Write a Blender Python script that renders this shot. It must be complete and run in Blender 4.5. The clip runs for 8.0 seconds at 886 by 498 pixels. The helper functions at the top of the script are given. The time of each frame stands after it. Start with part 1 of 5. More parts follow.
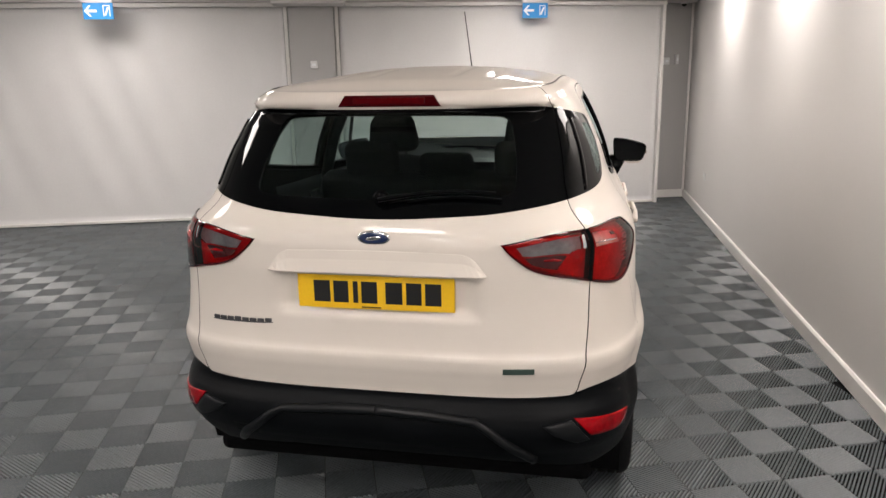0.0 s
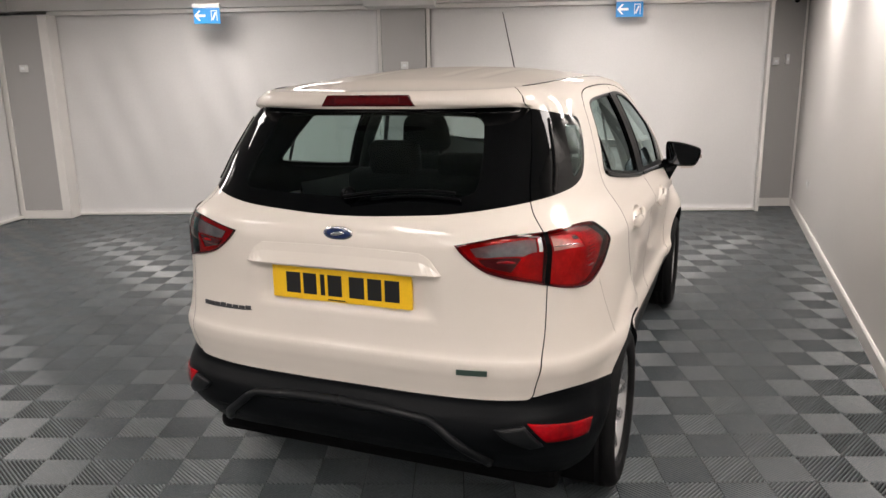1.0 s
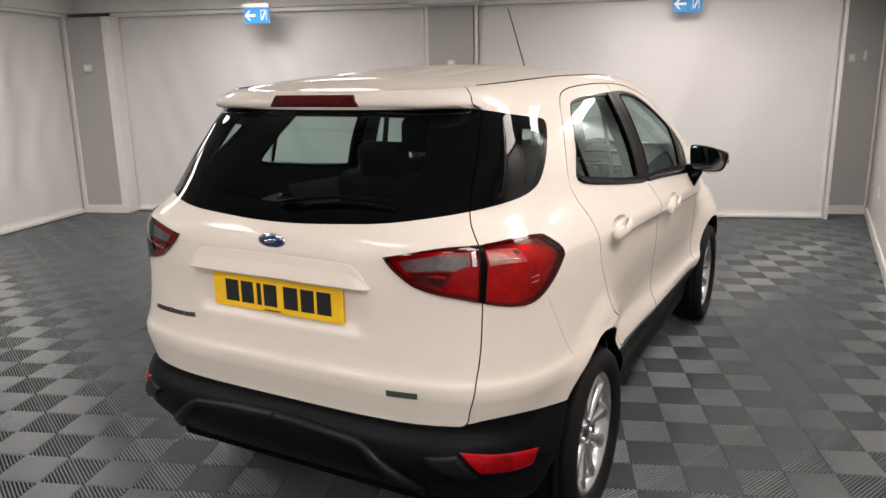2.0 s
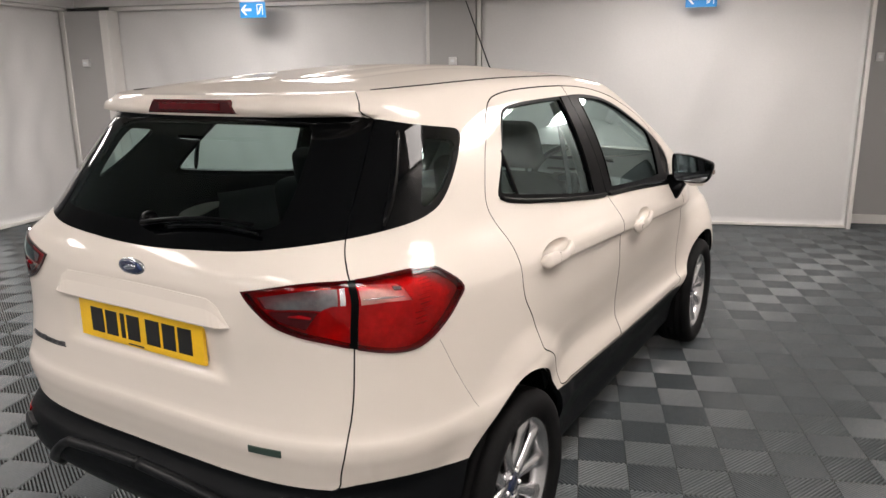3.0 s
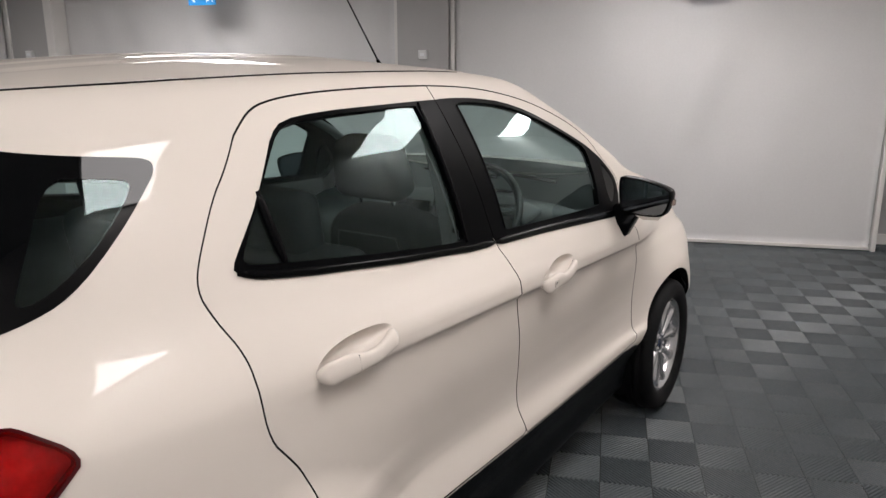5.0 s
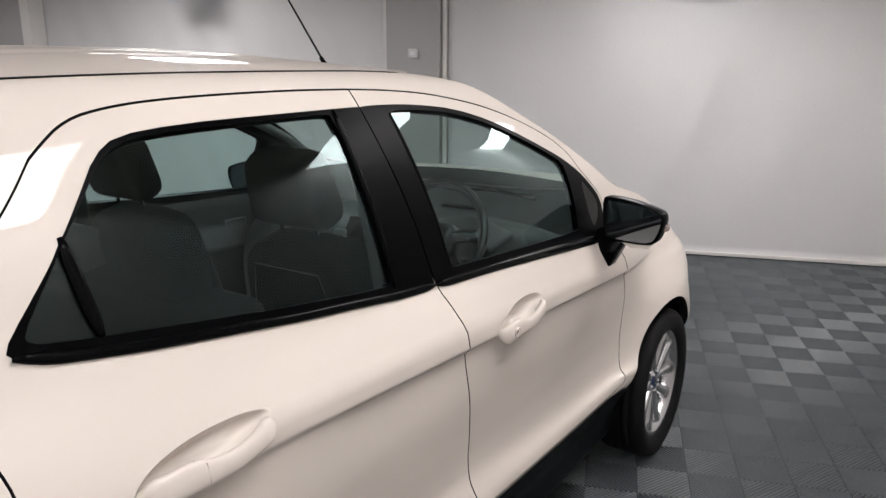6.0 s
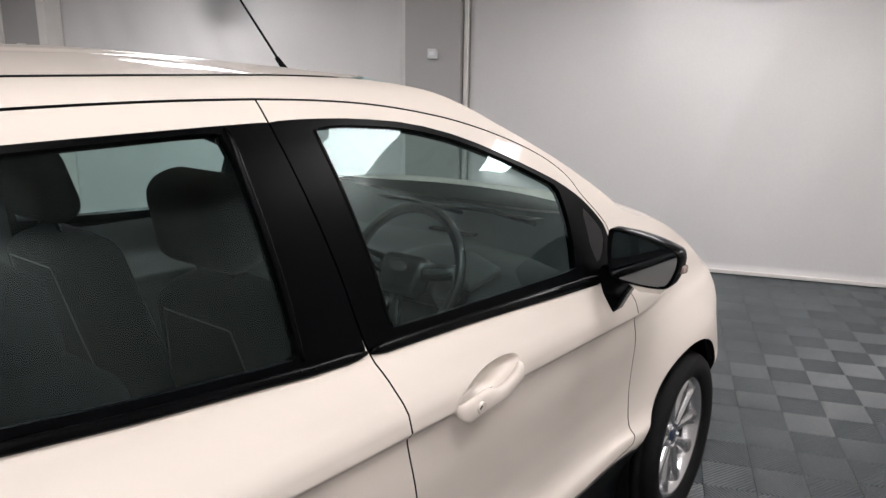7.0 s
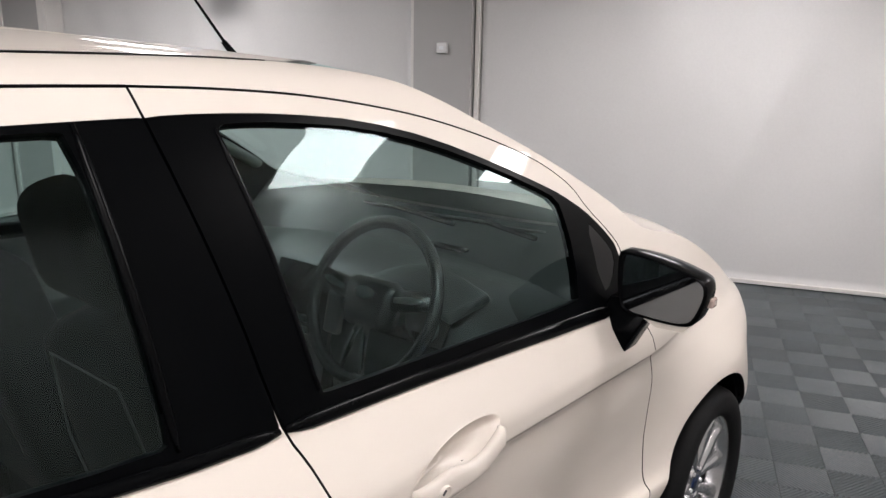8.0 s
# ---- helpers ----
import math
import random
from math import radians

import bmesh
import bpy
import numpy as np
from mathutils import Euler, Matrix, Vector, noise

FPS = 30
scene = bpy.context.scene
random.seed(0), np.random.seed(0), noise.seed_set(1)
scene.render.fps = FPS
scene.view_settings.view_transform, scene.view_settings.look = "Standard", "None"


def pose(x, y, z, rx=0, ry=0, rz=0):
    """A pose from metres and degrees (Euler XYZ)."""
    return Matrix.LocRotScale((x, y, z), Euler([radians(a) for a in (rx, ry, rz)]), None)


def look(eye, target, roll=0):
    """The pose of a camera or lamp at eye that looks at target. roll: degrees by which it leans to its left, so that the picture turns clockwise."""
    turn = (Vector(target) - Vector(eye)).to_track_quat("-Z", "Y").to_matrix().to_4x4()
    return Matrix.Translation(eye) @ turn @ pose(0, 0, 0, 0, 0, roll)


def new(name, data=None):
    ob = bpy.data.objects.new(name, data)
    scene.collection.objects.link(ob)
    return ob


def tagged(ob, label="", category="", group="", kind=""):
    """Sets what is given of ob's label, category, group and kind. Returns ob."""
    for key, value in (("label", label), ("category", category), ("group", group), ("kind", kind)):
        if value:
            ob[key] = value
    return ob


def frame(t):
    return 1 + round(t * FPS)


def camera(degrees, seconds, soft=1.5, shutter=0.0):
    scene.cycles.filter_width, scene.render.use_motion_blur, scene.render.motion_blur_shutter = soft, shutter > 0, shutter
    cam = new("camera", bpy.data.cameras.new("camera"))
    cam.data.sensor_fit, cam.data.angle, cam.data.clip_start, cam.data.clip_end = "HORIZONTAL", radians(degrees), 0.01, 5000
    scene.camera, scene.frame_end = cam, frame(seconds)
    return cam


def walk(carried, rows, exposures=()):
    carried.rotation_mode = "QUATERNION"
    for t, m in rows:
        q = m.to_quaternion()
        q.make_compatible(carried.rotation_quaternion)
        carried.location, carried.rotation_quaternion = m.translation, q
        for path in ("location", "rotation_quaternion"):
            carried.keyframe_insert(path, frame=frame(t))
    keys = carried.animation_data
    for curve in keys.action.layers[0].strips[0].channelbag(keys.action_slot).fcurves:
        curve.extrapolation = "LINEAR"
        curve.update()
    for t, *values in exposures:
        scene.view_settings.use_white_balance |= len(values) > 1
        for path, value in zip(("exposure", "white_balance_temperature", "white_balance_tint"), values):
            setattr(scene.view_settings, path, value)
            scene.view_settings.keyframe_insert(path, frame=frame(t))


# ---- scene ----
cam = camera(62.7, 8.0)
PATH = [
    (0, (0.092, -0.031, 1.608), (-0.298, 1.875, 1.147), -1.0),
    (0.5, (0.346, 0.023, 1.597), (-0.189, 1.895, 1.138), -1.0),
    (1, (0.605, 0.094, 1.599), (-0.118, 1.903, 1.145), -0.9),
    (1.2, (0.703, 0.151, 1.598), (-0.078, 1.935, 1.142), -0.9),
    (2.3, (1.012, 0.569, 1.593), (0.048, 2.261, 1.139), -0.9),
    (2.5, (1.068, 0.669, 1.601), (0.08, 2.347, 1.144), -0.8),
    (3, (1.131, 0.924, 1.61), (0.126, 2.589, 1.146), -0.6),
    (3.5, (1.135, 1.206, 1.601), (0.13, 2.87, 1.131), -0.5),
    (4, (1.14, 1.484, 1.608), (0.134, 3.146, 1.136), -0.4),
    (4.5, (1.166, 1.772, 1.612), (0.137, 3.419, 1.137), -0.5),
    (5, (1.166, 2.01, 1.603), (0.101, 3.635, 1.129), -0.2),
    (5.2, (1.153, 2.099, 1.596), (0.084, 3.722, 1.122), -0.2),
    (6.5, (1.057, 2.676, 1.612), (-0.058, 4.267, 1.137), 0.7),
    (7, (1.017, 2.88, 1.615), (-0.152, 4.432, 1.141), 0.8),
    (7.5, (0.963, 3.053, 1.609), (-0.237, 4.579, 1.128), 0.9),
    (8, (0.89, 3.212, 1.592), (-0.322, 4.729, 1.113), 1.0),
]
walk(cam, [(t, look(eye, target, roll)) for t, eye, target, roll in PATH],
     [(0.0, 0.0, 6500, 10), (2.5, -0.01, 6480, 10), (4.0, -0.17, 6320, 10), (5.0, -0.38, 6170, 10), (6.5, -0.15, 6080, 10), (8.0, -0.06, 6100, 10)])


# ---- world and light ----
world = bpy.data.worlds.new("world")
scene.world = world
world.use_nodes = True
world.node_tree.nodes["Background"].inputs["Color"].default_value = (0.6, 0.65, 0.7, 1)
world.node_tree.nodes["Background"].inputs["Strength"].default_value = 0.05
PANEL_GLOW = 25.5                 # the ceiling panels' strength
PANELS = [(1.11, y) for y in (-4.74, -2.70, -0.66, 1.38, 3.42, 5.47, 7.50)]
PANELS += [(x, y) for x in (-0.95, -2.95, -4.95) for y in (-4.65, -2.10, 0.50, 3.05, 5.65, 7.6) if y < 8.4 + 0.344 * x and (x, y) not in ((-4.95, -4.65), (-0.95, 3.05), (-0.95, 5.65), (-0.95, 7.6), (-4.95, 5.65))]
# the last, unseen panel is added only to brighten the shutters' west end
PANELS += [(-0.55, 7.80), (-4.70, 6.35), (-5.90, 4.30)]


# ---- small tools ----
def nodes_of(name):
    m = bpy.data.materials.new(name)
    m.use_nodes = True
    return m, m.node_tree.nodes, m.node_tree.links, m.node_tree.nodes["Principled BSDF"]


def paint(name, colour, rough=0.5, metal=0.0, coat=0.0, grain=0.0, scale=40.0, bump=0.0, blotch=0.0, blotch_scale=1.5, spec=0.5, random_tone=0.0):
    """A surface with fine grain, large soft blotches and fine relief."""
    m, n, l, b = nodes_of(name)
    b.inputs["Roughness"].default_value = rough
    b.inputs["Metallic"].default_value = metal
    b.inputs["Coat Weight"].default_value = coat
    b.inputs["Coat Roughness"].default_value = 0.03
    b.inputs["Specular IOR Level"].default_value = spec
    co = n.new("ShaderNodeTexCoord")
    fine, wide = n.new("ShaderNodeTexNoise"), n.new("ShaderNodeTexNoise")
    fine.inputs["Scale"].default_value, wide.inputs["Scale"].default_value = scale, blotch_scale
    fine.inputs["Detail"].default_value, wide.inputs["Detail"].default_value = 3, 3
    for t in (fine, wide):
        l.new(co.outputs["Object"], t.inputs["Vector"])
    last = None
    for t, amount in ((fine, grain), (wide, blotch)):
        if amount:
            r = n.new("ShaderNodeMapRange")
            r.inputs["From Min"].default_value, r.inputs["From Max"].default_value = 0.25, 0.75
            r.inputs["To Min"].default_value, r.inputs["To Max"].default_value = 1 - amount, 1 + amount
            l.new(t.outputs["Fac"], r.inputs["Value"])
            if last is None:
                last = r.outputs[0]
            else:
                x = n.new("ShaderNodeMath")
                x.operation = "MULTIPLY"
                l.new(last, x.inputs[0])
                l.new(r.outputs[0], x.inputs[1])
                last = x.outputs[0]
    if random_tone:
        oi = n.new("ShaderNodeObjectInfo")
        r = n.new("ShaderNodeMapRange")
        r.inputs["To Min"].default_value, r.inputs["To Max"].default_value = 1 - random_tone, 1 + random_tone
        l.new(oi.outputs["Random"], r.inputs["Value"])
        x = n.new("ShaderNodeMath")
        x.operation = "MULTIPLY"
        l.new(r.outputs[0], x.inputs[0])
        if last is None:
            x.inputs[1].default_value = 1
        else:
            l.new(last, x.inputs[1])
        last = x.outputs[0]
    if last is None:
        b.inputs["Base Color"].default_value = (*colour, 1)
    else:
        mul = n.new("ShaderNodeVectorMath")
        mul.operation = "SCALE"
        mul.inputs[0].default_value = colour
        l.new(last, mul.inputs["Scale"])
        l.new(mul.outputs[0], b.inputs["Base Color"])
        rr = n.new("ShaderNodeMapRange")
        rr.inputs["To Min"].default_value, rr.inputs["To Max"].default_value = rough * 0.85, min(1, rough * 1.15)
        l.new(wide.outputs["Fac"], rr.inputs["Value"])
        l.new(rr.outputs[0], b.inputs["Roughness"])
    if bump:
        bp = n.new("ShaderNodeBump")
        bp.inputs["Strength"].default_value, bp.inputs["Distance"].default_value = bump, 0.002
        l.new(fine.outputs["Fac"], bp.inputs["Height"])
        l.new(bp.outputs[0], b.inputs["Normal"])
    return m


def glass(name, tint, shine=0.04, rough=0.0):
    """A pane: tinted light passes straight through, and the surface mirrors by Fresnel."""
    m = bpy.data.materials.new(name)
    m.use_nodes = True
    n, l = m.node_tree.nodes, m.node_tree.links
    n.remove(n["Principled BSDF"])
    clear, gloss, mix, face = n.new("ShaderNodeBsdfTransparent"), n.new("ShaderNodeBsdfGlossy"), n.new("ShaderNodeMixShader"), n.new("ShaderNodeLayerWeight")
    clear.inputs["Color"].default_value = (*tint, 1)
    gloss.inputs["Roughness"].default_value = rough
    gloss.inputs["Color"].default_value = (0.80, 0.97, 0.96, 1)
    face.inputs["Blend"].default_value = 0.5
    power, scale = n.new("ShaderNodeMath"), n.new("ShaderNodeMath")
    power.operation, scale.operation = "POWER", "MULTIPLY_ADD"
    power.inputs[1].default_value = 5
    scale.inputs[1].default_value, scale.inputs[2].default_value = 1 - shine, shine
    l.new(face.outputs["Facing"], power.inputs[0])
    l.new(power.outputs[0], scale.inputs[0])
    l.new(scale.outputs[0], mix.inputs[0])
    l.new(clear.outputs[0], mix.inputs[1])
    l.new(gloss.outputs[0], mix.inputs[2])
    l.new(mix.outputs[0], n["Material Output"].inputs["Surface"])
    return m


def glow(name, colour, strength):
    m, n, l, b = nodes_of(name)
    b.inputs["Base Color"].default_value = (*colour, 1)
    b.inputs["Emission Color"].default_value = (*colour, 1)
    b.inputs["Emission Strength"].default_value = strength
    return m


def mesh_of(name, verts, faces, smooth_faces=True, normals=None):
    me = bpy.data.meshes.new(name)
    me.from_pydata([tuple(map(float, v)) for v in verts], [], [tuple(map(int, f)) for f in faces])
    me.validate()
    if smooth_faces:
        me.polygons.foreach_set("use_smooth", [True] * len(me.polygons))
    if normals is not None and len(normals) == len(me.vertices):
        me.normals_split_custom_set_from_vertices([tuple(map(float, q)) for q in normals])
    me.update()
    return me


def part(name, bm, material, parent=None, label="", smooth_faces=False):
    """Links a bmesh, or a mesh, as one object under a thing or under a part."""
    if isinstance(bm, bmesh.types.BMesh):
        me = bpy.data.meshes.new(name)
        bmesh.ops.recalc_face_normals(bm, faces=bm.faces)
        bm.to_mesh(me)
        bm.free()
        if smooth_faces:
            me.polygons.foreach_set("use_smooth", [True] * len(me.polygons))
    else:
        me = bm
    if material is not None:
        me.materials.clear()
        me.materials.append(material)
    ob = new(name, me)
    if parent is not None:
        ob.parent = parent
    if label:
        tagged(ob, label)
    return ob


def box(lo, hi, bevel=0.0, segments=2):
    bm = bmesh.new()
    bmesh.ops.create_cube(bm, size=1)
    lo, hi = Vector(lo), Vector(hi)
    for v in bm.verts:
        v.co = Vector([(a + b) / 2 + c * (b - a) for a, b, c in zip(lo, hi, v.co)])
    if bevel:
        bmesh.ops.bevel(bm, geom=bm.edges[:], offset=bevel, segments=segments, affect="EDGES", profile=0.5)
    return bm


def slab(outline, z0, z1, bevel=0.0):
    """A prism over an (x, y) outline."""
    bm = bmesh.new()
    low = [bm.verts.new((x, y, z0)) for x, y in outline]
    high = [bm.verts.new((x, y, z1)) for x, y in outline]
    bm.faces.new(low[::-1])
    bm.faces.new(high)
    k = len(outline)
    for i in range(k):
        bm.faces.new((low[i], low[(i + 1) % k], high[(i + 1) % k], high[i]))
    if bevel:
        bmesh.ops.bevel(bm, geom=bm.edges[:], offset=bevel, segments=2, affect="EDGES", profile=0.5)
    return bm


def tube(path, radius, sides=10, flat=1.0, closed=False):
    """A rod along a path; flat squeezes it, radius may be a list."""
    path = [Vector(p) for p in path]
    k = len(path)
    rad = radius if isinstance(radius, (list, tuple)) else [radius] * k
    bm = bmesh.new()
    rings = []
    up = Vector((0, 0, 1))
    for i, p in enumerate(path):
        a = path[(i - 1) % k] if closed or i else p
        b = path[(i + 1) % k] if closed or i < k - 1 else p
        d = (b - a).normalized()
        side = d.cross(up)
        if side.length < 1e-4:
            side = Vector((1, 0, 0))
        side.normalize()
        top = side.cross(d)
        rings.append([bm.verts.new(p + side * (math.cos(2 * math.pi * j / sides) * rad[i]) + top * (math.sin(2 * math.pi * j / sides) * rad[i] * flat)) for j in range(sides)])
    for i in range(k if closed else k - 1):
        r, s = rings[i], rings[(i + 1) % k]
        for j in range(sides):
            bm.faces.new((r[j], r[(j + 1) % sides], s[(j + 1) % sides], s[j]))
    if not closed:
        bm.faces.new(rings[0][::-1])
        bm.faces.new(rings[-1])
    return bm


def lathe(profile, segments=48, closed=True):
    """Turns an (axis, radius) profile about x."""
    bm = bmesh.new()
    rings = []
    for i in range(segments):
        a = 2 * math.pi * i / segments
        rings.append([bm.verts.new((x, r * math.cos(a), r * math.sin(a))) for x, r in profile])
    k = len(profile)
    for i in range(segments):
        p, q = rings[i], rings[(i + 1) % segments]
        for j in range(k if closed else k - 1):
            bm.faces.new((p[j], p[(j + 1) % k], q[(j + 1) % k], q[j]))
    return bm


def joined(*bms):
    out = bmesh.new()
    for bm in bms:
        me = bpy.data.meshes.new("piece")
        bm.to_mesh(me)
        bm.free()
        out.from_mesh(me)
        bpy.data.meshes.remove(me)
    return out


def moved(bm, m):
    bmesh.ops.transform(bm, matrix=m, verts=bm.verts[:])
    return bm


def thing(name, label, category, group="", kind="", at=(0, 0, 0), turn=0.0):
    ob = new(name)
    ob.matrix_basis = pose(*at, 0, 0, turn)
    return tagged(ob, label, category, group, kind)


# ---- materials ----
M_PAINT = paint("cream white car paint", (0.655, 0.602, 0.545), 0.5, coat=0.5, spec=0.08, grain=0.01, scale=900, blotch=0.01)
M_BLACK = paint("black textured plastic", (0.0032, 0.0038, 0.0046), 0.40, spec=0.08, grain=0.25, scale=600, bump=0.25, blotch=0.2, blotch_scale=6)
# lighter than M_BLACK: the highlights along the bumper's edges are in this colour
M_SMOOTHBLACK = paint("smooth black plastic lightened for edge highlights", (0.0055, 0.0063, 0.0072), 0.32, spec=0.2, grain=0.15, scale=200)
M_SATIN = paint("satin black trim", (0.0016, 0.0018, 0.0021), 0.18, grain=0.1, scale=200, spec=0.05)
M_PILLAR = paint("matt black pillar film", (0.0012, 0.0014, 0.0017), 0.30, grain=0.1, scale=200, spec=0.03)
M_GLOSSBLACK = paint("gloss black ceramic border", (0.0012, 0.0014, 0.0017), 0.04, spec=0.14)
M_RUBBER = paint("tyre rubber", (0.006, 0.006, 0.0064), 0.8, spec=0.2, grain=0.2, scale=150, bump=0.3, blotch=0.25, blotch_scale=8)
M_ALLOY = paint("silver alloy", (0.62, 0.62, 0.63), 0.26, metal=0.9, coat=0.4, grain=0.04, scale=300)
M_CHROME = paint("chrome", (0.75, 0.76, 0.78), 0.08, metal=1.0)
M_DARKMETAL = paint("dark brake metal", (0.08, 0.08, 0.085), 0.5, metal=0.7, grain=0.3, scale=60)
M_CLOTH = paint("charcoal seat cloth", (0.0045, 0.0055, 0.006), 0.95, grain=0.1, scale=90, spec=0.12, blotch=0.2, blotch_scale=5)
M_DASH = paint("grey black dashboard", (0.020, 0.0245, 0.025), 0.36, spec=0.5, grain=0.2, scale=700, bump=0.3, blotch=0.1, blotch_scale=4)
M_WHEELRIM = paint("satin black leather", (0.006, 0.0065, 0.007), 0.26, spec=0.6, grain=0.2, scale=500, bump=0.2)
M_LINER = paint("pale grey headliner", (0.16, 0.17, 0.165), 0.95, grain=0.08, scale=300)
M_DARK = paint("unlit underbody black", (0.004, 0.004, 0.0045), 0.9, spec=0.05, grain=0.3, scale=50)
M_RED = paint("red reflector plastic", (0.27, 0.0010, 0.004), 0.05, coat=0.3, spec=0.08, grain=0.12, scale=90, blotch=0.45, blotch_scale=14)
M_BOWL = paint("silvered lamp bowl", (0.80, 0.80, 0.81), 0.34, metal=0.5, grain=0.15, scale=70, bump=0.5, blotch=0.22, blotch_scale=16)
M_REDMID = paint("deep red lamp lens", (0.075, 0.0008, 0.0025), 0.07, coat=0.6, spec=0.2, grain=0.2, scale=60)
M_REDDARK = paint("dark red lamp rim", (0.045, 0.0006, 0.0020), 0.08, coat=0.5, spec=0.2, blotch=0.15, blotch_scale=12)
M_CLEARLENS = paint("pale clear lamp lens", (0.48, 0.37, 0.33), 0.12, metal=0.4, coat=0.6, grain=0.25, scale=30)
M_REDLENS = glass("red lamp lens", (0.68, 0.002, 0.009), 0.024)
M_SMOKELENS = glass("smoked lamp lens", (0.42, 0.45, 0.46), 0.06)
M_PALELENS = glass("pale pink lamp lens", (0.86, 0.66, 0.62), 0.05)
M_SEAMSHADE = paint("panel edge in painted seam shade", (0.006, 0.0055, 0.005), 0.8, spec=0.05, grain=0.2, scale=80)
M_SILVERTRIM = paint("dull silver trim", (0.10, 0.105, 0.105), 0.32, metal=0.6, grain=0.05, scale=200)
M_BELT = paint("grey belt webbing", (0.05, 0.053, 0.055), 0.8, grain=0.2, scale=400)
M_PLATE = paint("yellow plate", (0.83, 0.50, 0.015), 0.35, coat=0.3, grain=0.03, scale=120)
M_PLATEBLACK = paint("black plate bars", (0.012, 0.012, 0.012), 0.4)
M_BADGE = paint("dark blue badge enamel", (0.010, 0.022, 0.075), 0.12, coat=1.0)
M_GREEN = paint("dark green grey badge", (0.045, 0.075, 0.062), 0.3, metal=0.3)
M_GLASSREAR = glass("dark tinted glass", (0.60, 0.68, 0.66), 0.024)
M_GLASSSIDE = glass("green tinted side glass", (0.64, 0.76, 0.745), 0.031)
M_GLASSFRONT = glass("windscreen glass", (0.78, 0.85, 0.84), 0.03)
M_MIRROR = paint("mirror glass", (0.13, 0.14, 0.15), 0.02, metal=1.0)
M_WALL = paint("grey wall paint", (0.70, 0.68, 0.66), 0.55, grain=0.03, scale=300, bump=0.08, blotch=0.03, blotch_scale=0.8)
M_PIER = paint("darker grey pier paint", (0.42, 0.412, 0.405), 0.6, grain=0.03, scale=300, bump=0.08, blotch=0.04, blotch_scale=0.9)
# the weak light on the west side is put into this darker colour
M_WESTWALL = paint("side wall paint darkened for weak light", (0.23, 0.237, 0.25), 0.6, grain=0.03, scale=300, bump=0.08, blotch=0.04, blotch_scale=0.9)
M_SCREEN = paint("off-white shutter sheet", (0.69, 0.68, 0.675), 0.7, spec=0.05, grain=0.02, scale=60, bump=0.1, blotch=0.05, blotch_scale=0.7)
M_TRIM = paint("white gloss trim", (0.78, 0.76, 0.73), 0.35, grain=0.02, scale=80, blotch=0.05, blotch_scale=2)
M_CEIL = paint("white ceiling", (0.72, 0.71, 0.69), 0.8, grain=0.03, scale=150, bump=0.1, blotch=0.03)
M_RIB = paint("grey ribbed floor tile", (0.084, 0.097, 0.104), 0.24, spec=0.62, grain=0.12, scale=90, blotch=0.18, blotch_scale=1.1)
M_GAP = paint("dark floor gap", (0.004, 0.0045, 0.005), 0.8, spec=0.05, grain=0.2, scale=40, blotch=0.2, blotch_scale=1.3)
M_PANEL = glow("lit diffuser", (1.0, 0.92, 0.87), PANEL_GLOW)
M_SIGNBLUE = paint("blue sign face", (0.02, 0.25, 0.62), 0.3, grain=0.02)
M_SIGNWHITE = paint("white sign face", (0.85, 0.87, 0.88), 0.3, grain=0.02)
M_GREYBOX = paint("white plastic", (0.72, 0.72, 0.71), 0.4, grain=0.02)


# ---- the room ----
SLOPE = math.radians(19.0)        # the shutter wall's turn against the car
CEIL = 2.62


def back(s, off=0.0):
    """A place on the shutter wall's line: s metres along it from its point at x = 0, off metres into the room."""
    return (s * math.cos(SLOPE) + off * math.sin(SLOPE), 9.22 + s * math.sin(SLOPE) - off * math.cos(SLOPE))


def along(s0, s1, off0, off1, z0, z1, bevel=0.0):
    return slab([back(s0, off1), back(s1, off1), back(s1, off0), back(s0, off0)], z0, z1, bevel)


def s_of(x):
    return x / math.cos(SLOPE)


def wall_line(name, a, b, thick, material, z1=CEIL, label=""):
    """A wall whose inner face runs from a to b; its thickness lies to the right of that way."""
    a, b = Vector(a), Vector(b)
    d = (b - a).normalized()
    n = Vector((d.y, -d.x)) * thick
    return tagged(part(name, slab([a, b, b + n, a + n], 0, z1), material), label, "wall", kind="structure")


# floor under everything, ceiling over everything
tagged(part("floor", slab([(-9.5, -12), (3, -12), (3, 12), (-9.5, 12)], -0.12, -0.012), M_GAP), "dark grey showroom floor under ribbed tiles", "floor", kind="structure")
tagged(part("ceiling", slab([(-9.5, -12), (3, -12), (3, 12), (-9.5, 12)], CEIL, CEIL + 0.15), M_CEIL), "white painted showroom ceiling", "ceiling", kind="structure")

RIGHT = [(1.75, -11.6), (1.318, 10.3)]
LEFT = [(-7.53, 6.47), (-6.612, 3.47), (-3.0, -11.6)]   # the west shutter's line, then the plain wall behind it


def west(s, off=0.0):
    """A place on the west shutter's line: s metres from the pier, off metres into the room."""
    return (-7.53 + 0.2926 * s + 0.9562 * off, 6.47 - 0.9562 * s + 0.2926 * off)


wall_line("wall_east", RIGHT[1], RIGHT[0], -0.15, M_WALL, label="plain grey painted showroom wall")
wall_line("wall_west", LEFT[2], LEFT[1], -0.15, M_WESTWALL, label="plain side wall, its grey darkened for weak light")
wall_line("wall_behind_shutter", west(3.137, -0.07), west(-0.3, -0.07), -0.15, M_PIER, label="grey wall behind the side shutter")
wall_line("wall_south", (-8.5, -11.5), (2.2, -11.5), 0.15, M_WALL, label="plain grey rear wall of the showroom")
tagged(part("wall_north", along(s_of(-9.0), s_of(2.2), -0.75, -0.40, 0, CEIL), M_PIER), "grey wall behind the shutters", "wall", kind="structure")


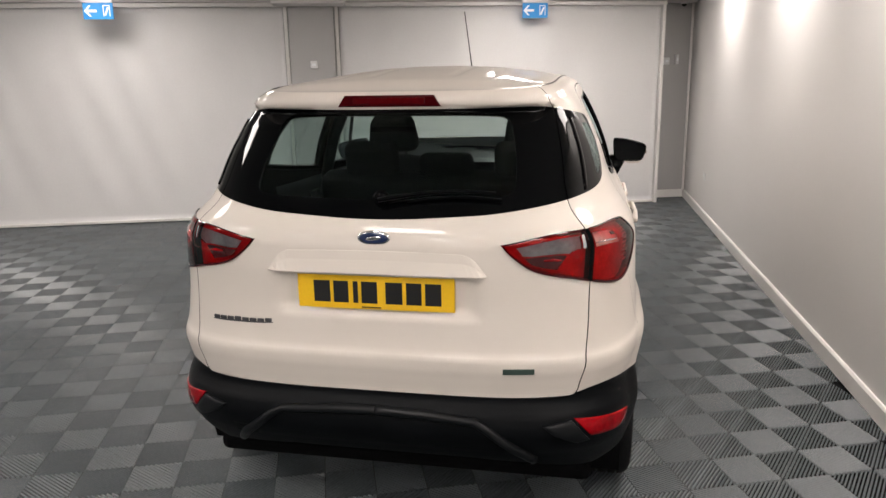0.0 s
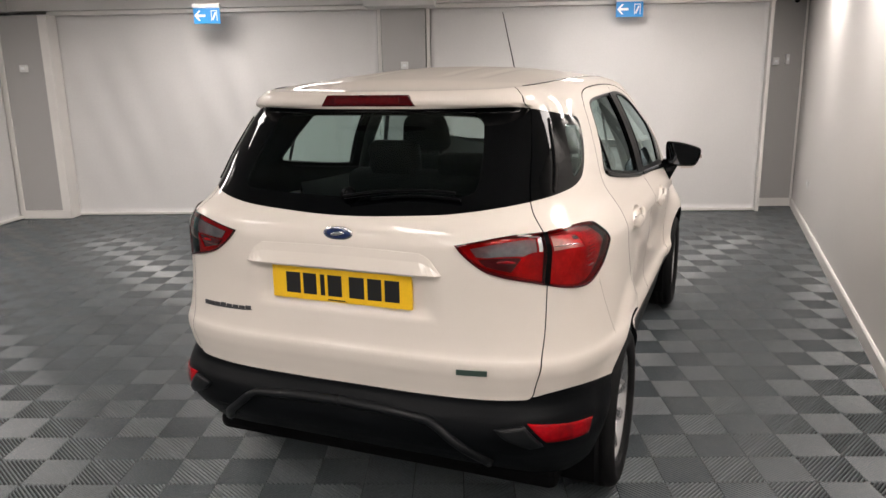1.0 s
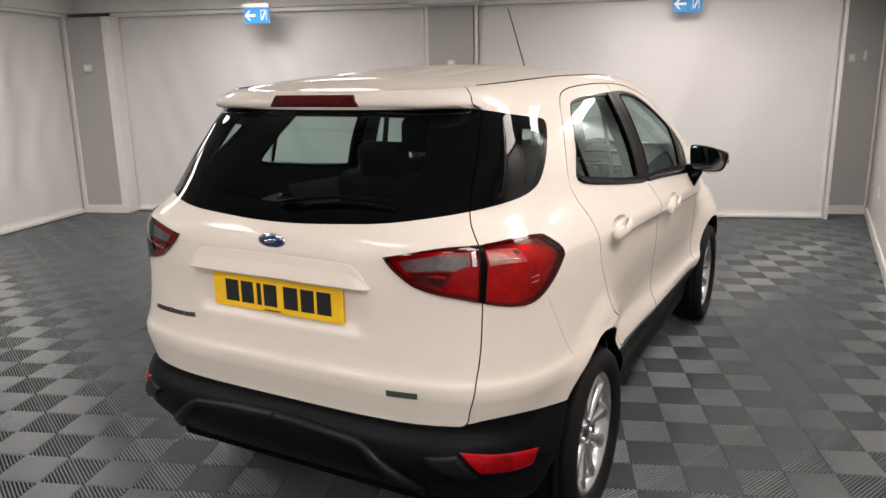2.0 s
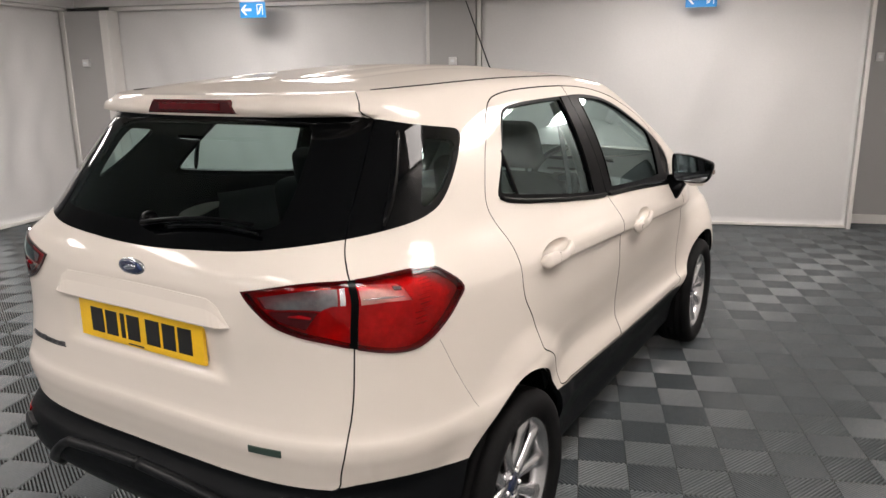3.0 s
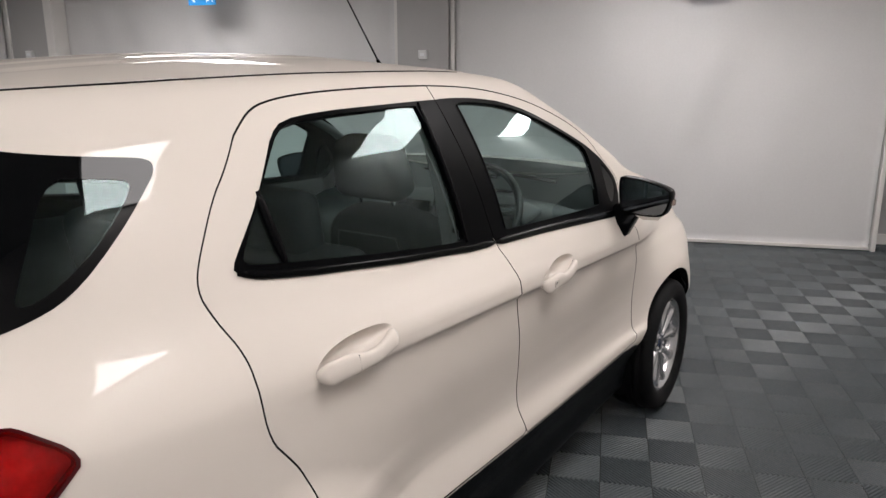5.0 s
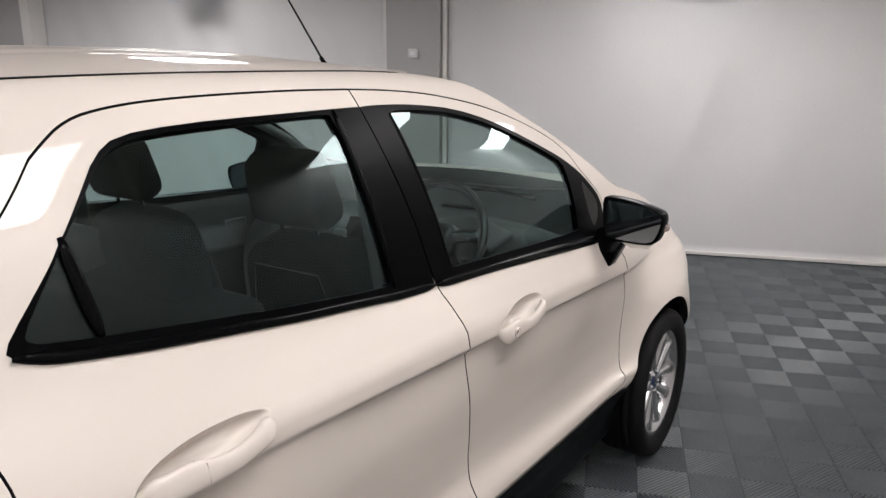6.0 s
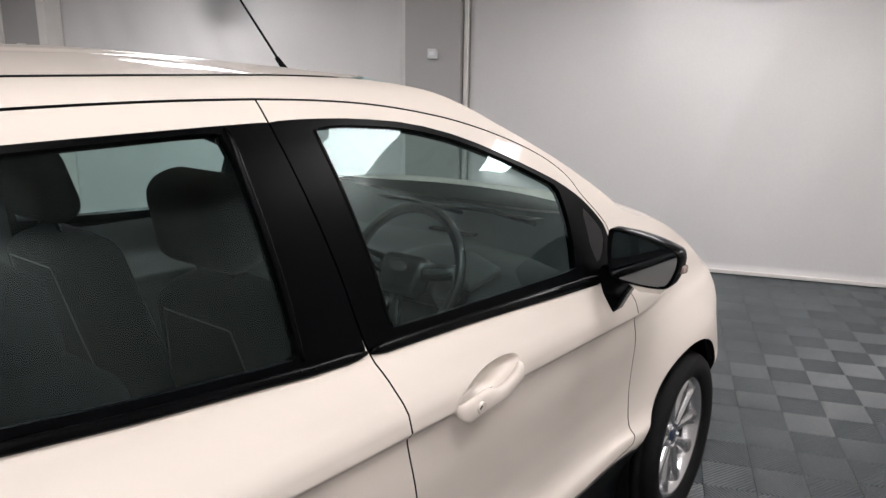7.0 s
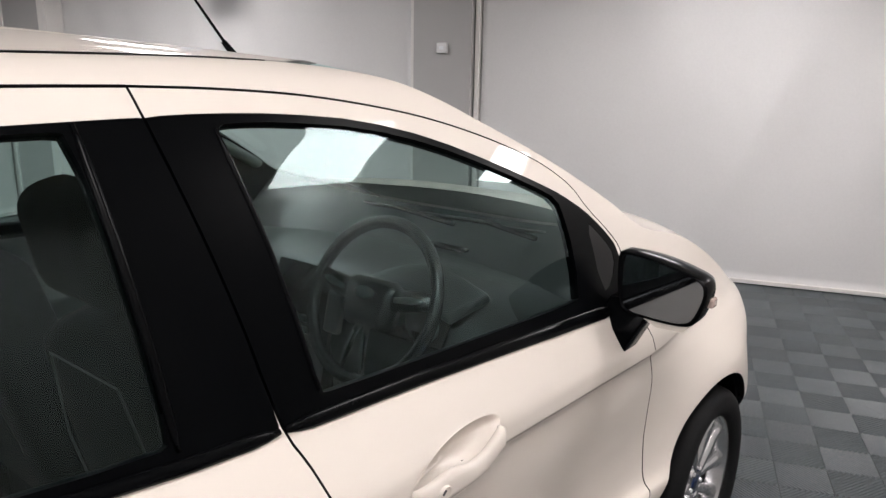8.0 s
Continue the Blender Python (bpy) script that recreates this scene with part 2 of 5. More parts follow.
def skirting(a, b, h=0.10, t=0.018):
    a, b = Vector(a), Vector(b)
    d = (b - a).normalized()
    n = Vector((d.y, -d.x)) * -t
    bm = bmesh.new()
    prof = [(0, 0), (1, 0), (1, h - 0.012), (0.55, h), (0, h)]
    ra = [bm.verts.new((a.x + n.x * k, a.y + n.y * k, z)) for k, z in prof]
    rb = [bm.verts.new((b.x + n.x * k, b.y + n.y * k, z)) for k, z in prof]
    for i in range(5):
        bm.faces.new((ra[i], ra[(i + 1) % 5], rb[(i + 1) % 5], rb[i]))
    bm.faces.new(ra[::-1])
    bm.faces.new(rb)
    return bm


tagged(part("baseboard_east", skirting(RIGHT[0], RIGHT[1]), M_TRIM), "white gloss skirting board along the wall", "skirting board", kind="structure")
tagged(part("baseboard_west", skirting(LEFT[1], LEFT[2]), M_TRIM), "white gloss skirting board along the side wall", "skirting board", kind="structure")


def sheet(s0, s1, z0, z1, seed, place=back):
    """A hung sheet with slack folds, 12 mm thick."""
    rnd = random.Random(seed)
    folds = [(rnd.uniform(0.35, 1.1), rnd.uniform(-0.45, 0.45), rnd.uniform(0, 6), rnd.uniform(0.003, 0.010)) for _ in range(9)]
    nx, nz = 70, 36
    verts, faces = [], []
    for layer in (0.0, -0.012):
        for i in range(nx + 1):
            for j in range(nz + 1):
                s, z = s0 + (s1 - s0) * i / nx, z0 + (z1 - z0) * j / nz
                k = math.sin(math.pi * j / nz) ** 0.6 * min(1, 6 * min(i, nx - i) / nx)
                o = sum(a * math.sin(2 * math.pi * (s + lean * z) / wl + ph) for wl, lean, ph, a in folds) * k * (0.6 + 0.4 * z / z1)
                verts.append((*place(s, layer + o), z))
    w = nz + 1
    half = (nx + 1) * w
    for i in range(nx):
        for j in range(nz):
            q = (i * w + j, (i + 1) * w + j, (i + 1) * w + j + 1, i * w + j + 1)
            faces.append(q)
            faces.append(tuple(half + k for k in q[::-1]))
    for i in range(nx):
        for j in (0, nz):
            a, b = i * w + j, (i + 1) * w + j
            faces.append((a, b, half + b, half + a))
    for j in range(nz):
        for i in (0, nx):
            a, b = i * w + j, i * w + j + 1
            faces.append((a, b, half + b, half + a))
    return mesh_of("sheet", verts, faces)


BAYS = [(-7.04, -3.34, "west"), (-2.80, 0.905, "east")]
for x0, x1, side in BAYS:
    s0, s1 = s_of(x0), s_of(x1)
    ob = thing("roller_shutter", "closed off-white sheet shutter with slack folds", "shutter", "shutters on the end wall", at=(0, 0, 0))
    part("sheet", sheet(s0 + 0.03, s1 - 0.03, 0.035, 2.40, int(100 * x1)), M_SCREEN, ob)
    part("bottom_bar", along(s0 + 0.03, s1 - 0.03, -0.02, 0.022, 0.008, 0.04, 0.004), M_TRIM, ob)
    for s, w in ((s0 - 0.02, 1), (s1 - 0.02, -1)):
        part("guide_rail", along(s, s + 0.04, -0.03, 0.04, 0, 2.41, 0.005), M_TRIM, ob)
    part("head_rail", along(s0 - 0.03, s1 + 0.03, -0.06, 0.045, 2.405, 2.45, 0.006), M_TRIM, ob)



def along_west(s0, s1, off0, off1, z0, z1, bevel=0.0):
    return slab([west(s1, off1), west(s0, off1), west(s0, off0), west(s1, off0)], z0, z1, bevel)


side_shutter = thing("roller_shutter", "closed off-white sheet shutter on the side wall", "shutter", "shutters on the side wall")
part("sheet", sheet(0.10, 3.06, 0.04, 2.40, 77, west), M_SCREEN, side_shutter)
part("bottom_bar", along_west(0.08, 3.08, -0.02, 0.022, 0.006, 0.045, 0.004), M_TRIM, side_shutter)
for k in (0.0, 3.06):
    part("guide_rail", along_west(k, k + 0.07, -0.03, 0.04, 0, 2.41, 0.005), M_TRIM, side_shutter)
part("head_rail", along_west(0.0, 3.13, -0.06, 0.045, 2.405, 2.44, 0.006), M_TRIM, side_shutter)
tagged(part("beam_west", along_west(-0.3, 3.137, -0.06, 0.10, 2.442, CEIL, 0.004), M_CEIL), "white painted beam over the side shutter", "beam", kind="structure")

# piers between the bays, proud of the shutters, and the beam over them
for name, x0, x1, off, lab in (("pier_west", -7.75, -7.09, 0.20, "darker grey pier beside the shutter"), ("pier_middle", -3.31, -2.83, 0.10, "darker grey pier between the shutters"),
                               ("pier_east", 0.91, 1.75, -0.33, "darker grey recessed pier in the corner")):
    tagged(part(name, along(s_of(x0), s_of(x1), -0.5, off, 0, 2.40 if name != "pier_east" else CEIL), M_PIER), lab, "wall", kind="structure")
tagged(part("pier_trim_west", along(s_of(-7.09), s_of(-6.99), 0.0, 0.215, 0, 2.40, 0.004), M_TRIM), "white trim board on the pier's edge", "trim", kind="structure")
tagged(part("baseboard_pier_west", along(s_of(-7.75), s_of(-6.99), 0.20, 0.222, 0, 0.10, 0.004), M_TRIM), "white skirting at the pier's foot", "skirting board", kind="structure")
tagged(part("baseboard_pier_east", along(s_of(0.95), s_of(1.70), -0.33, -0.308, 0, 0.10, 0.004), M_TRIM), "white skirting at the corner pier's foot", "skirting board", kind="structure")
tagged(part("beam", along(s_of(-9.0), s_of(2.0), -0.30, 0.10, 2.455, CEIL, 0.004), M_CEIL), "white painted beam over the shutters", "beam", kind="structure")
tagged(part("beam_casing", along(s_of(-3.45), s_of(-2.70), 0.10, 0.45, 2.40, CEIL, 0.006), M_CEIL), "white boxed-in casing over the pier", "beam", kind="structure")


# ceiling light panels
def ceiling_light(x, y):
    ob = thing("ceiling_light", "square lit white LED ceiling panel", "ceiling light", "ceiling lights", at=(x, y, CEIL))
    frame_bm = bmesh.new()
    o, i = 0.32, 0.295
    rings = [[frame_bm.verts.new((sx * r, sy * r, z)) for sx, sy in ((-1, -1), (1, -1), (1, 1), (-1, 1))] for r, z in ((o, 0.0), (o, -0.022), (i, -0.022), (i, -0.006))]
    for a, b in zip(rings, rings[1:]):
        for k in range(4):
            frame_bm.faces.new((a[k], a[(k + 1) % 4], b[(k + 1) % 4], b[k]))
    part("frame", frame_bm, M_TRIM, ob)
    part("diffuser", box((-i, -i, -0.014), (i, i, -0.007)), M_PANEL, ob)
    return ob


for x, y in PANELS:
    ceiling_light(x, y)


# exit signs hung before the shutters
def exit_sign(s, off):
    x, y = back(s, off)
    ob = thing("exit_sign", "blue and white hanging sign with an arrow", "exit sign", "exit signs", at=(x, y, 2.25), turn=math.degrees(SLOPE))
    part("panel", box((-0.15, -0.006, 0), (0.15, 0.006, 0.165), 0.002), M_SIGNBLUE, ob)
    part("casing", box((-0.155, -0.022, 0.167), (0.155, 0.022, 0.215), 0.006), M_GREYBOX, ob)
    for lo, hi in (((0.050, 0.028), (0.058, 0.140)), ((0.112, 0.028), (0.120, 0.140)), ((0.058, 0.132), (0.112, 0.140))):
        part("door_symbol", box((lo[0], -0.009, lo[1]), (hi[0], 0.009, hi[1]), 0.001), M_SIGNWHITE, ob)
    part("symbol_bar", moved(box((-0.010, -0.009, -0.045), (0.010, 0.009, 0.045), 0.004), pose(0.084, 0, 0.078, 0, 24, 0)), M_SIGNWHITE, ob)
    arrow = bmesh.new()
    pts = [(-0.135, 0.09), (-0.085, 0.145), (-0.062, 0.145), (-0.098, 0.103), (-0.01, 0.103), (-0.01, 0.077), (-0.098, 0.077), (-0.062, 0.035), (-0.085, 0.035)]
    f = [arrow.verts.new((px, -0.0085, pz)) for px, pz in pts]
    g = [arrow.verts.new((px, -0.0055, pz)) for px, pz in pts]
    arrow.faces.new(f)
    arrow.faces.new(g[::-1])
    for k in range(len(pts)):
        arrow.faces.new((f[k], g[k], g[(k + 1) % len(pts)], f[(k + 1) % len(pts)]))
    part("arrow", moved(arrow, pose(-0.004, 0, -0.006)), M_SIGNWHITE, ob)
    for px in (-0.12, 0.12):
        part("hanger", tube([(px, 0, 0.21), (px, 0, CEIL - 2.25)], 0.004, 6), M_GREYBOX, ob)
    return ob


exit_sign(-5.41, 0.44)
exit_sign(-0.685, 0.20)


# small white boxes on the piers
def wall_box(s, off, z, w, h, d, lab):
    x, y = back(s, off)
    ob = thing("alarm_sensor", lab, "sensor", at=(x, y, z), turn=math.degrees(SLOPE))
    part("body", box((-w / 2, -d, -h / 2), (w / 2, 0, h / 2), 0.008), M_GREYBOX, ob)
    part("lens", box((-w / 4, -d - 0.006, -h / 6), (w / 4, -d + 0.002, h / 6), 0.003), M_SIGNWHITE, ob)
    return ob


wall_box(s_of(-7.31), 0.20, 1.80, 0.085, 0.085, 0.05, "small white plastic sensor box on the pier")
wall_box(s_of(-3.06), 0.10, 1.765, 0.085, 0.085, 0.05, "small white plastic sensor box on the middle pier")
wall_box(1.168, -0.33, 1.752, 0.075, 0.09, 0.04, "small white plastic sensor box in the corner")
wall_box(1.300, -0.33, 1.772, 0.045, 0.12, 0.05, "narrow white sensor with a dark cap in the corner")


# corner strip, camera dome and socket by the corner pier
tagged(part("corner_trim", box((1.292, 9.955, 0.10), (1.316, 10.03, 2.45), 0.004), M_TRIM), "slim white strip up the wall corner", "trim", kind="structure")
dome = thing("security_camera", "small white dome camera under the beam", "camera", at=(1.178, 9.84, 2.455))
part("base", moved(lathe([(0.0, 0.0), (0.0, 0.045), (-0.016, 0.045), (-0.022, 0.038), (-0.022, 0.0)], 28, False), pose(0, 0, 0, 0, -90, 0)), M_GREYBOX, dome, smooth_faces=True)
part("bubble", moved(lathe([(0.020, 0.032), (0.034, 0.029), (0.047, 0.018), (0.052, 0.0)], 24, False), pose(0, 0, 0, 0, 90, 0)), M_GLOSSBLACK, dome, smooth_faces=True)
socket = thing("wall_socket", "white plastic socket plate low on the grey wall", "socket", at=(1.3535, 8.49, 0.47))
part("plate", box((-0.010, -0.073, -0.043), (0.0, 0.073, 0.043), 0.004), M_GREYBOX, socket)
for py in (-0.035, 0.035):
    part("switch", box((-0.0135, py - 0.007, 0.008), (-0.009, py + 0.007, 0.026), 0.0015), M_SIGNWHITE, socket)

# ---- car surface ----
CX, CY = -0.573, 2.847            # car: mid line and rear axle in the room
RW = 0.32                         # wheel radius
AXF = 2.521                       # wheelbase


def smooth(a, b, x):
    k = np.clip((np.asarray(x, float) - a) / (b - a), 0, 1)
    return k * k * (3 - 2 * k)


def spline(knots):
    """A smooth monotone curve through (x, y) knots."""
    xs = np.array([k[0] for k in knots], float)
    ys = np.array([k[1] for k in knots], float)
    h, d = np.diff(xs), np.diff(ys) / np.diff(xs)
    m = np.zeros(len(xs))
    m[0], m[-1] = d[0], d[-1]
    for i in range(1, len(xs) - 1):
        if d[i - 1] * d[i] > 0:
            w1, w2 = 2 * h[i] + h[i - 1], h[i] + 2 * h[i - 1]
            m[i] = (w1 + w2) / (w1 / d[i - 1] + w2 / d[i])

    def at(x):
        x = np.clip(np.asarray(x, float), xs[0], xs[-1])
        i = np.clip(np.searchsorted(xs, x, side="right") - 1, 0, len(xs) - 2)
        t = (x - xs[i]) / h[i]
        return ((1 + 2 * t) * (1 - t) ** 2 * ys[i] + t * (1 - t) ** 2 * h[i] * m[i]
                + t * t * (3 - 2 * t) * ys[i + 1] + t * t * (t - 1) * h[i] * m[i + 1])
    return at


half_width = spline([(0.18, 0.70), (0.25, 0.755), (0.36, 0.775), (0.44, 0.806), (0.48, 0.818), (0.512, 0.8165), (0.59, 0.789), (0.605, 0.7865), (0.64, 0.786), (0.72, 0.794),
                     (0.85, 0.811), (0.95, 0.817), (0.976, 0.820), (1.000, 0.8385), (1.03, 0.838), (1.08, 0.810), (1.14, 0.7725), (1.20, 0.7550), (1.26, 0.7390),
                     (1.34, 0.7105), (1.40, 0.6850), (1.45, 0.6605), (1.50, 0.6340), (1.56, 0.5970), (1.59, 0.566), (1.605, 0.528), (1.612, 0.50)])
tail_width = spline([(0.18, 0.70), (0.25, 0.78), (0.36, 0.85), (0.50, 0.862), (0.57, 0.855), (0.61, 0.846), (0.66, 0.854), (0.705, 0.862), (0.725, 0.861), (0.75, 0.853), (0.84, 0.845), (1.00, 0.837), (1.03, 0.833), (1.06, 0.823), (1.10, 0.806),
                     (1.14, 0.786), (1.18, 0.763), (1.22, 0.745), (1.26, 0.731), (1.33, 0.707), (1.40, 0.679), (1.45, 0.654), (1.50, 0.627), (1.54, 0.602), (1.57, 0.580), (1.59, 0.560), (1.605, 0.528), (1.612, 0.50)])
rear_y = spline([(0.18, -0.508), (0.25, -0.588), (0.33, -0.668), (0.40, -0.733), (0.45, -0.771), (0.50, -0.783), (0.545, -0.773), (0.57, -0.753), (0.60, -0.738), (0.66, -0.748), (0.705, -0.756),
                 (0.725, -0.756), (0.745, -0.748), (0.80, -0.738), (0.90, -0.732), (1.00, -0.738), (1.08, -0.738), (1.12, -0.730), (1.16, -0.710), (1.30, -0.607), (1.49, -0.455), (1.541, -0.414), (1.5435, -0.416), (1.549, -0.470), (1.57, -0.485), (1.595, -0.476), (1.612, -0.440)])
top_drop = spline([(-0.6, -0.055), (-0.38, -0.038), (0.0, -0.018), (0.5, -0.003), (0.9, 0.0), (1.3, -0.014), (1.7, -0.06), (2.2, -0.16), (2.6, -0.3)])
nose_width = spline([(0.18, 0.72), (0.36, 0.80), (0.55, 0.835), (0.72, 0.836), (0.85, 0.800), (0.95, 0.764), (1.05, 0.733), (1.15, 0.70), (1.3, 0.62), (1.612, 0.50)])
NOSE = 3.32
RY0, RU = 0.12, 0.86
corner = spline([(0.18, 4.5), (0.70, 4.4), (0.9, 4.15), (1.1, 4.05), (1.2, 3.7), (1.4, 4.3), (1.55, 5.0), (1.612, 5.0)])   # how square the tail's corners are


def shell(u, v):
    """The right half of the car's skin: u runs from the tail's mid line round the corner and forward, v upwards."""
    u, v = np.broadcast_arrays(np.asarray(u, float), np.asarray(v, float))
    phi = np.clip(u / RU, 0, math.pi / 2)
    n = corner(v)
    r = (np.sin(phi) ** n + np.cos(phi) ** n) ** (-1 / n)
    yr = rear_y(v)
    y = np.where(u / RU <= math.pi / 2, RY0 - (RY0 - yr) * np.cos(phi) * r, RY0 + u - RU * math.pi / 2)
    k = smooth(-0.1, 0.62, y)
    w = tail_width(v) * (1 - k) + half_width(v) * k
    kn = smooth(1.95, 2.65, y)
    w = w * (1 - kn) + nose_width(v) * kn
    w = w * (1 - 0.035 * np.clip(y - 1.1, 0, 0.9) ** 2 * smooth(0.95, 1.3, v))
    w = w * (1 - np.clip((y - 2.1) / (NOSE - 2.1), 0, 1) ** 4) ** 0.25
    # wheel arch flares
    d = np.hypot(y + 0.03, v - 0.335)
    w = w + 0.021 * (1 - 0.5 * smooth(0.1, 0.35, y)) * (1 - smooth(0.430, 0.525, d)) * smooth(0.38, 0.55, v) * (np.sin(phi) ** 2)
    d = np.hypot(y - AXF, v - RW)
    w = w + 0.034 * np.exp(-((d - 0.37) / 0.13) ** 2) * smooth(0.38, 0.55, v) * (1 - smooth(0.68, 1.0, v))
    x = w * np.sin(phi) * r
    # plate bay
    y = y + 0.014 * (1 - smooth(0.28, 0.36, x)) * smooth(0.85, 0.885, v) * (1 - smooth(0.985, 1.005, v)) * (u < 0.6)
    z = v + top_drop(y) * smooth(1.14, 1.56, v) + (0.032 - 0.047 * y) * np.exp(-((v - 1.0) / 0.13) ** 2) * smooth(0, 0.3, phi - 0.4)
    z = z - 0.045 * (y - 1.0) * np.exp(-((v - 0.58) / 0.05) ** 2) * smooth(0.2, 0.6, y) * (1 - smooth(2.0, 2.3, y))
    return np.stack([x, y, z], -1)


def u_of_y(y):
    return y - RY0 + RU * math.pi / 2



# ---- the car's panels, cut out of its skin ----
def u_at(y, v):
    """Where the skin at height v lies y metres ahead of the rear axle."""
    us = np.linspace(0, 5.0, 1200)
    return float(np.interp(y, shell(us, np.full_like(us, v))[:, 1], us))


def chaikin(pts, rounds=2, closed=True):
    p = np.array(pts, float)
    for _ in range(rounds):
        q = np.roll(p, -1, 0) if closed else p[1:]
        r = p if closed else p[:-1]
        a, b = 0.75 * r + 0.25 * q, 0.25 * r + 0.75 * q
        n = np.empty((2 * len(a), 2))
        n[0::2], n[1::2] = a, b
        if not closed:
            n = np.vstack([p[:1], n, p[-1:]])
        p = n
    return p


def resample(p, step, closed=True):
    if closed:
        p = np.vstack([p, p[:1]])
    out = [p[0]]
    for a, b in zip(p[:-1], p[1:]):
        k = max(1, int(round(np.hypot(*(b - a)) / step)))
        out += [a + (b - a) * i / k for i in range(1, k + 1)]
    out = np.array(out)
    keep = np.r_[True, np.hypot(*np.diff(out, axis=0).T) > 1e-4]
    out = out[keep]
    return out[:-1] if closed and np.hypot(*(out[0] - out[-1])) < 1e-4 else out


def inside(poly, pts):
    x, y = pts[:, 0], pts[:, 1]
    hit = np.zeros(len(pts), bool)
    px, py = poly[:, 0], poly[:, 1]
    j = len(poly) - 1
    for i in range(len(poly)):
        if py[i] != py[j]:
            cross = ((py[i] > y) != (py[j] > y)) & (x < (px[j] - px[i]) * (y - py[i]) / (py[j] - py[i]) + px[i])
            hit ^= cross
        j = i
    return hit


def distance(line, pts, closed):
    a = line if closed else line[:-1]
    b = np.roll(line, -1, 0) if closed else line[1:]
    best = np.full(len(pts), 1e9)
    for p, q in zip(a, b):
        d = q - p
        t = np.clip(((pts - p) @ d) / (d @ d), 0, 1)
        best = np.minimum(best, np.hypot(*(pts - p - t[:, None] * d).T))
    return best


def ring(y, v, r, n=72):
    return np.array([(u_at(y + r * math.cos(a), v + r * math.sin(a)), v + r * math.sin(a)) for a in np.linspace(0, 2 * math.pi, n, endpoint=False)])


def offset_line(p, d, closed):
    a, b = (np.roll(p, 1, 0), np.roll(p, -1, 0)) if closed else (np.vstack([p[:1], p[:-1]]), np.vstack([p[1:], p[-1:]]))
    t = b - a
    t /= np.maximum(np.hypot(*t.T), 1e-9)[:, None]
    return p + d * np.stack([-t[:, 1], t[:, 0]], -1)


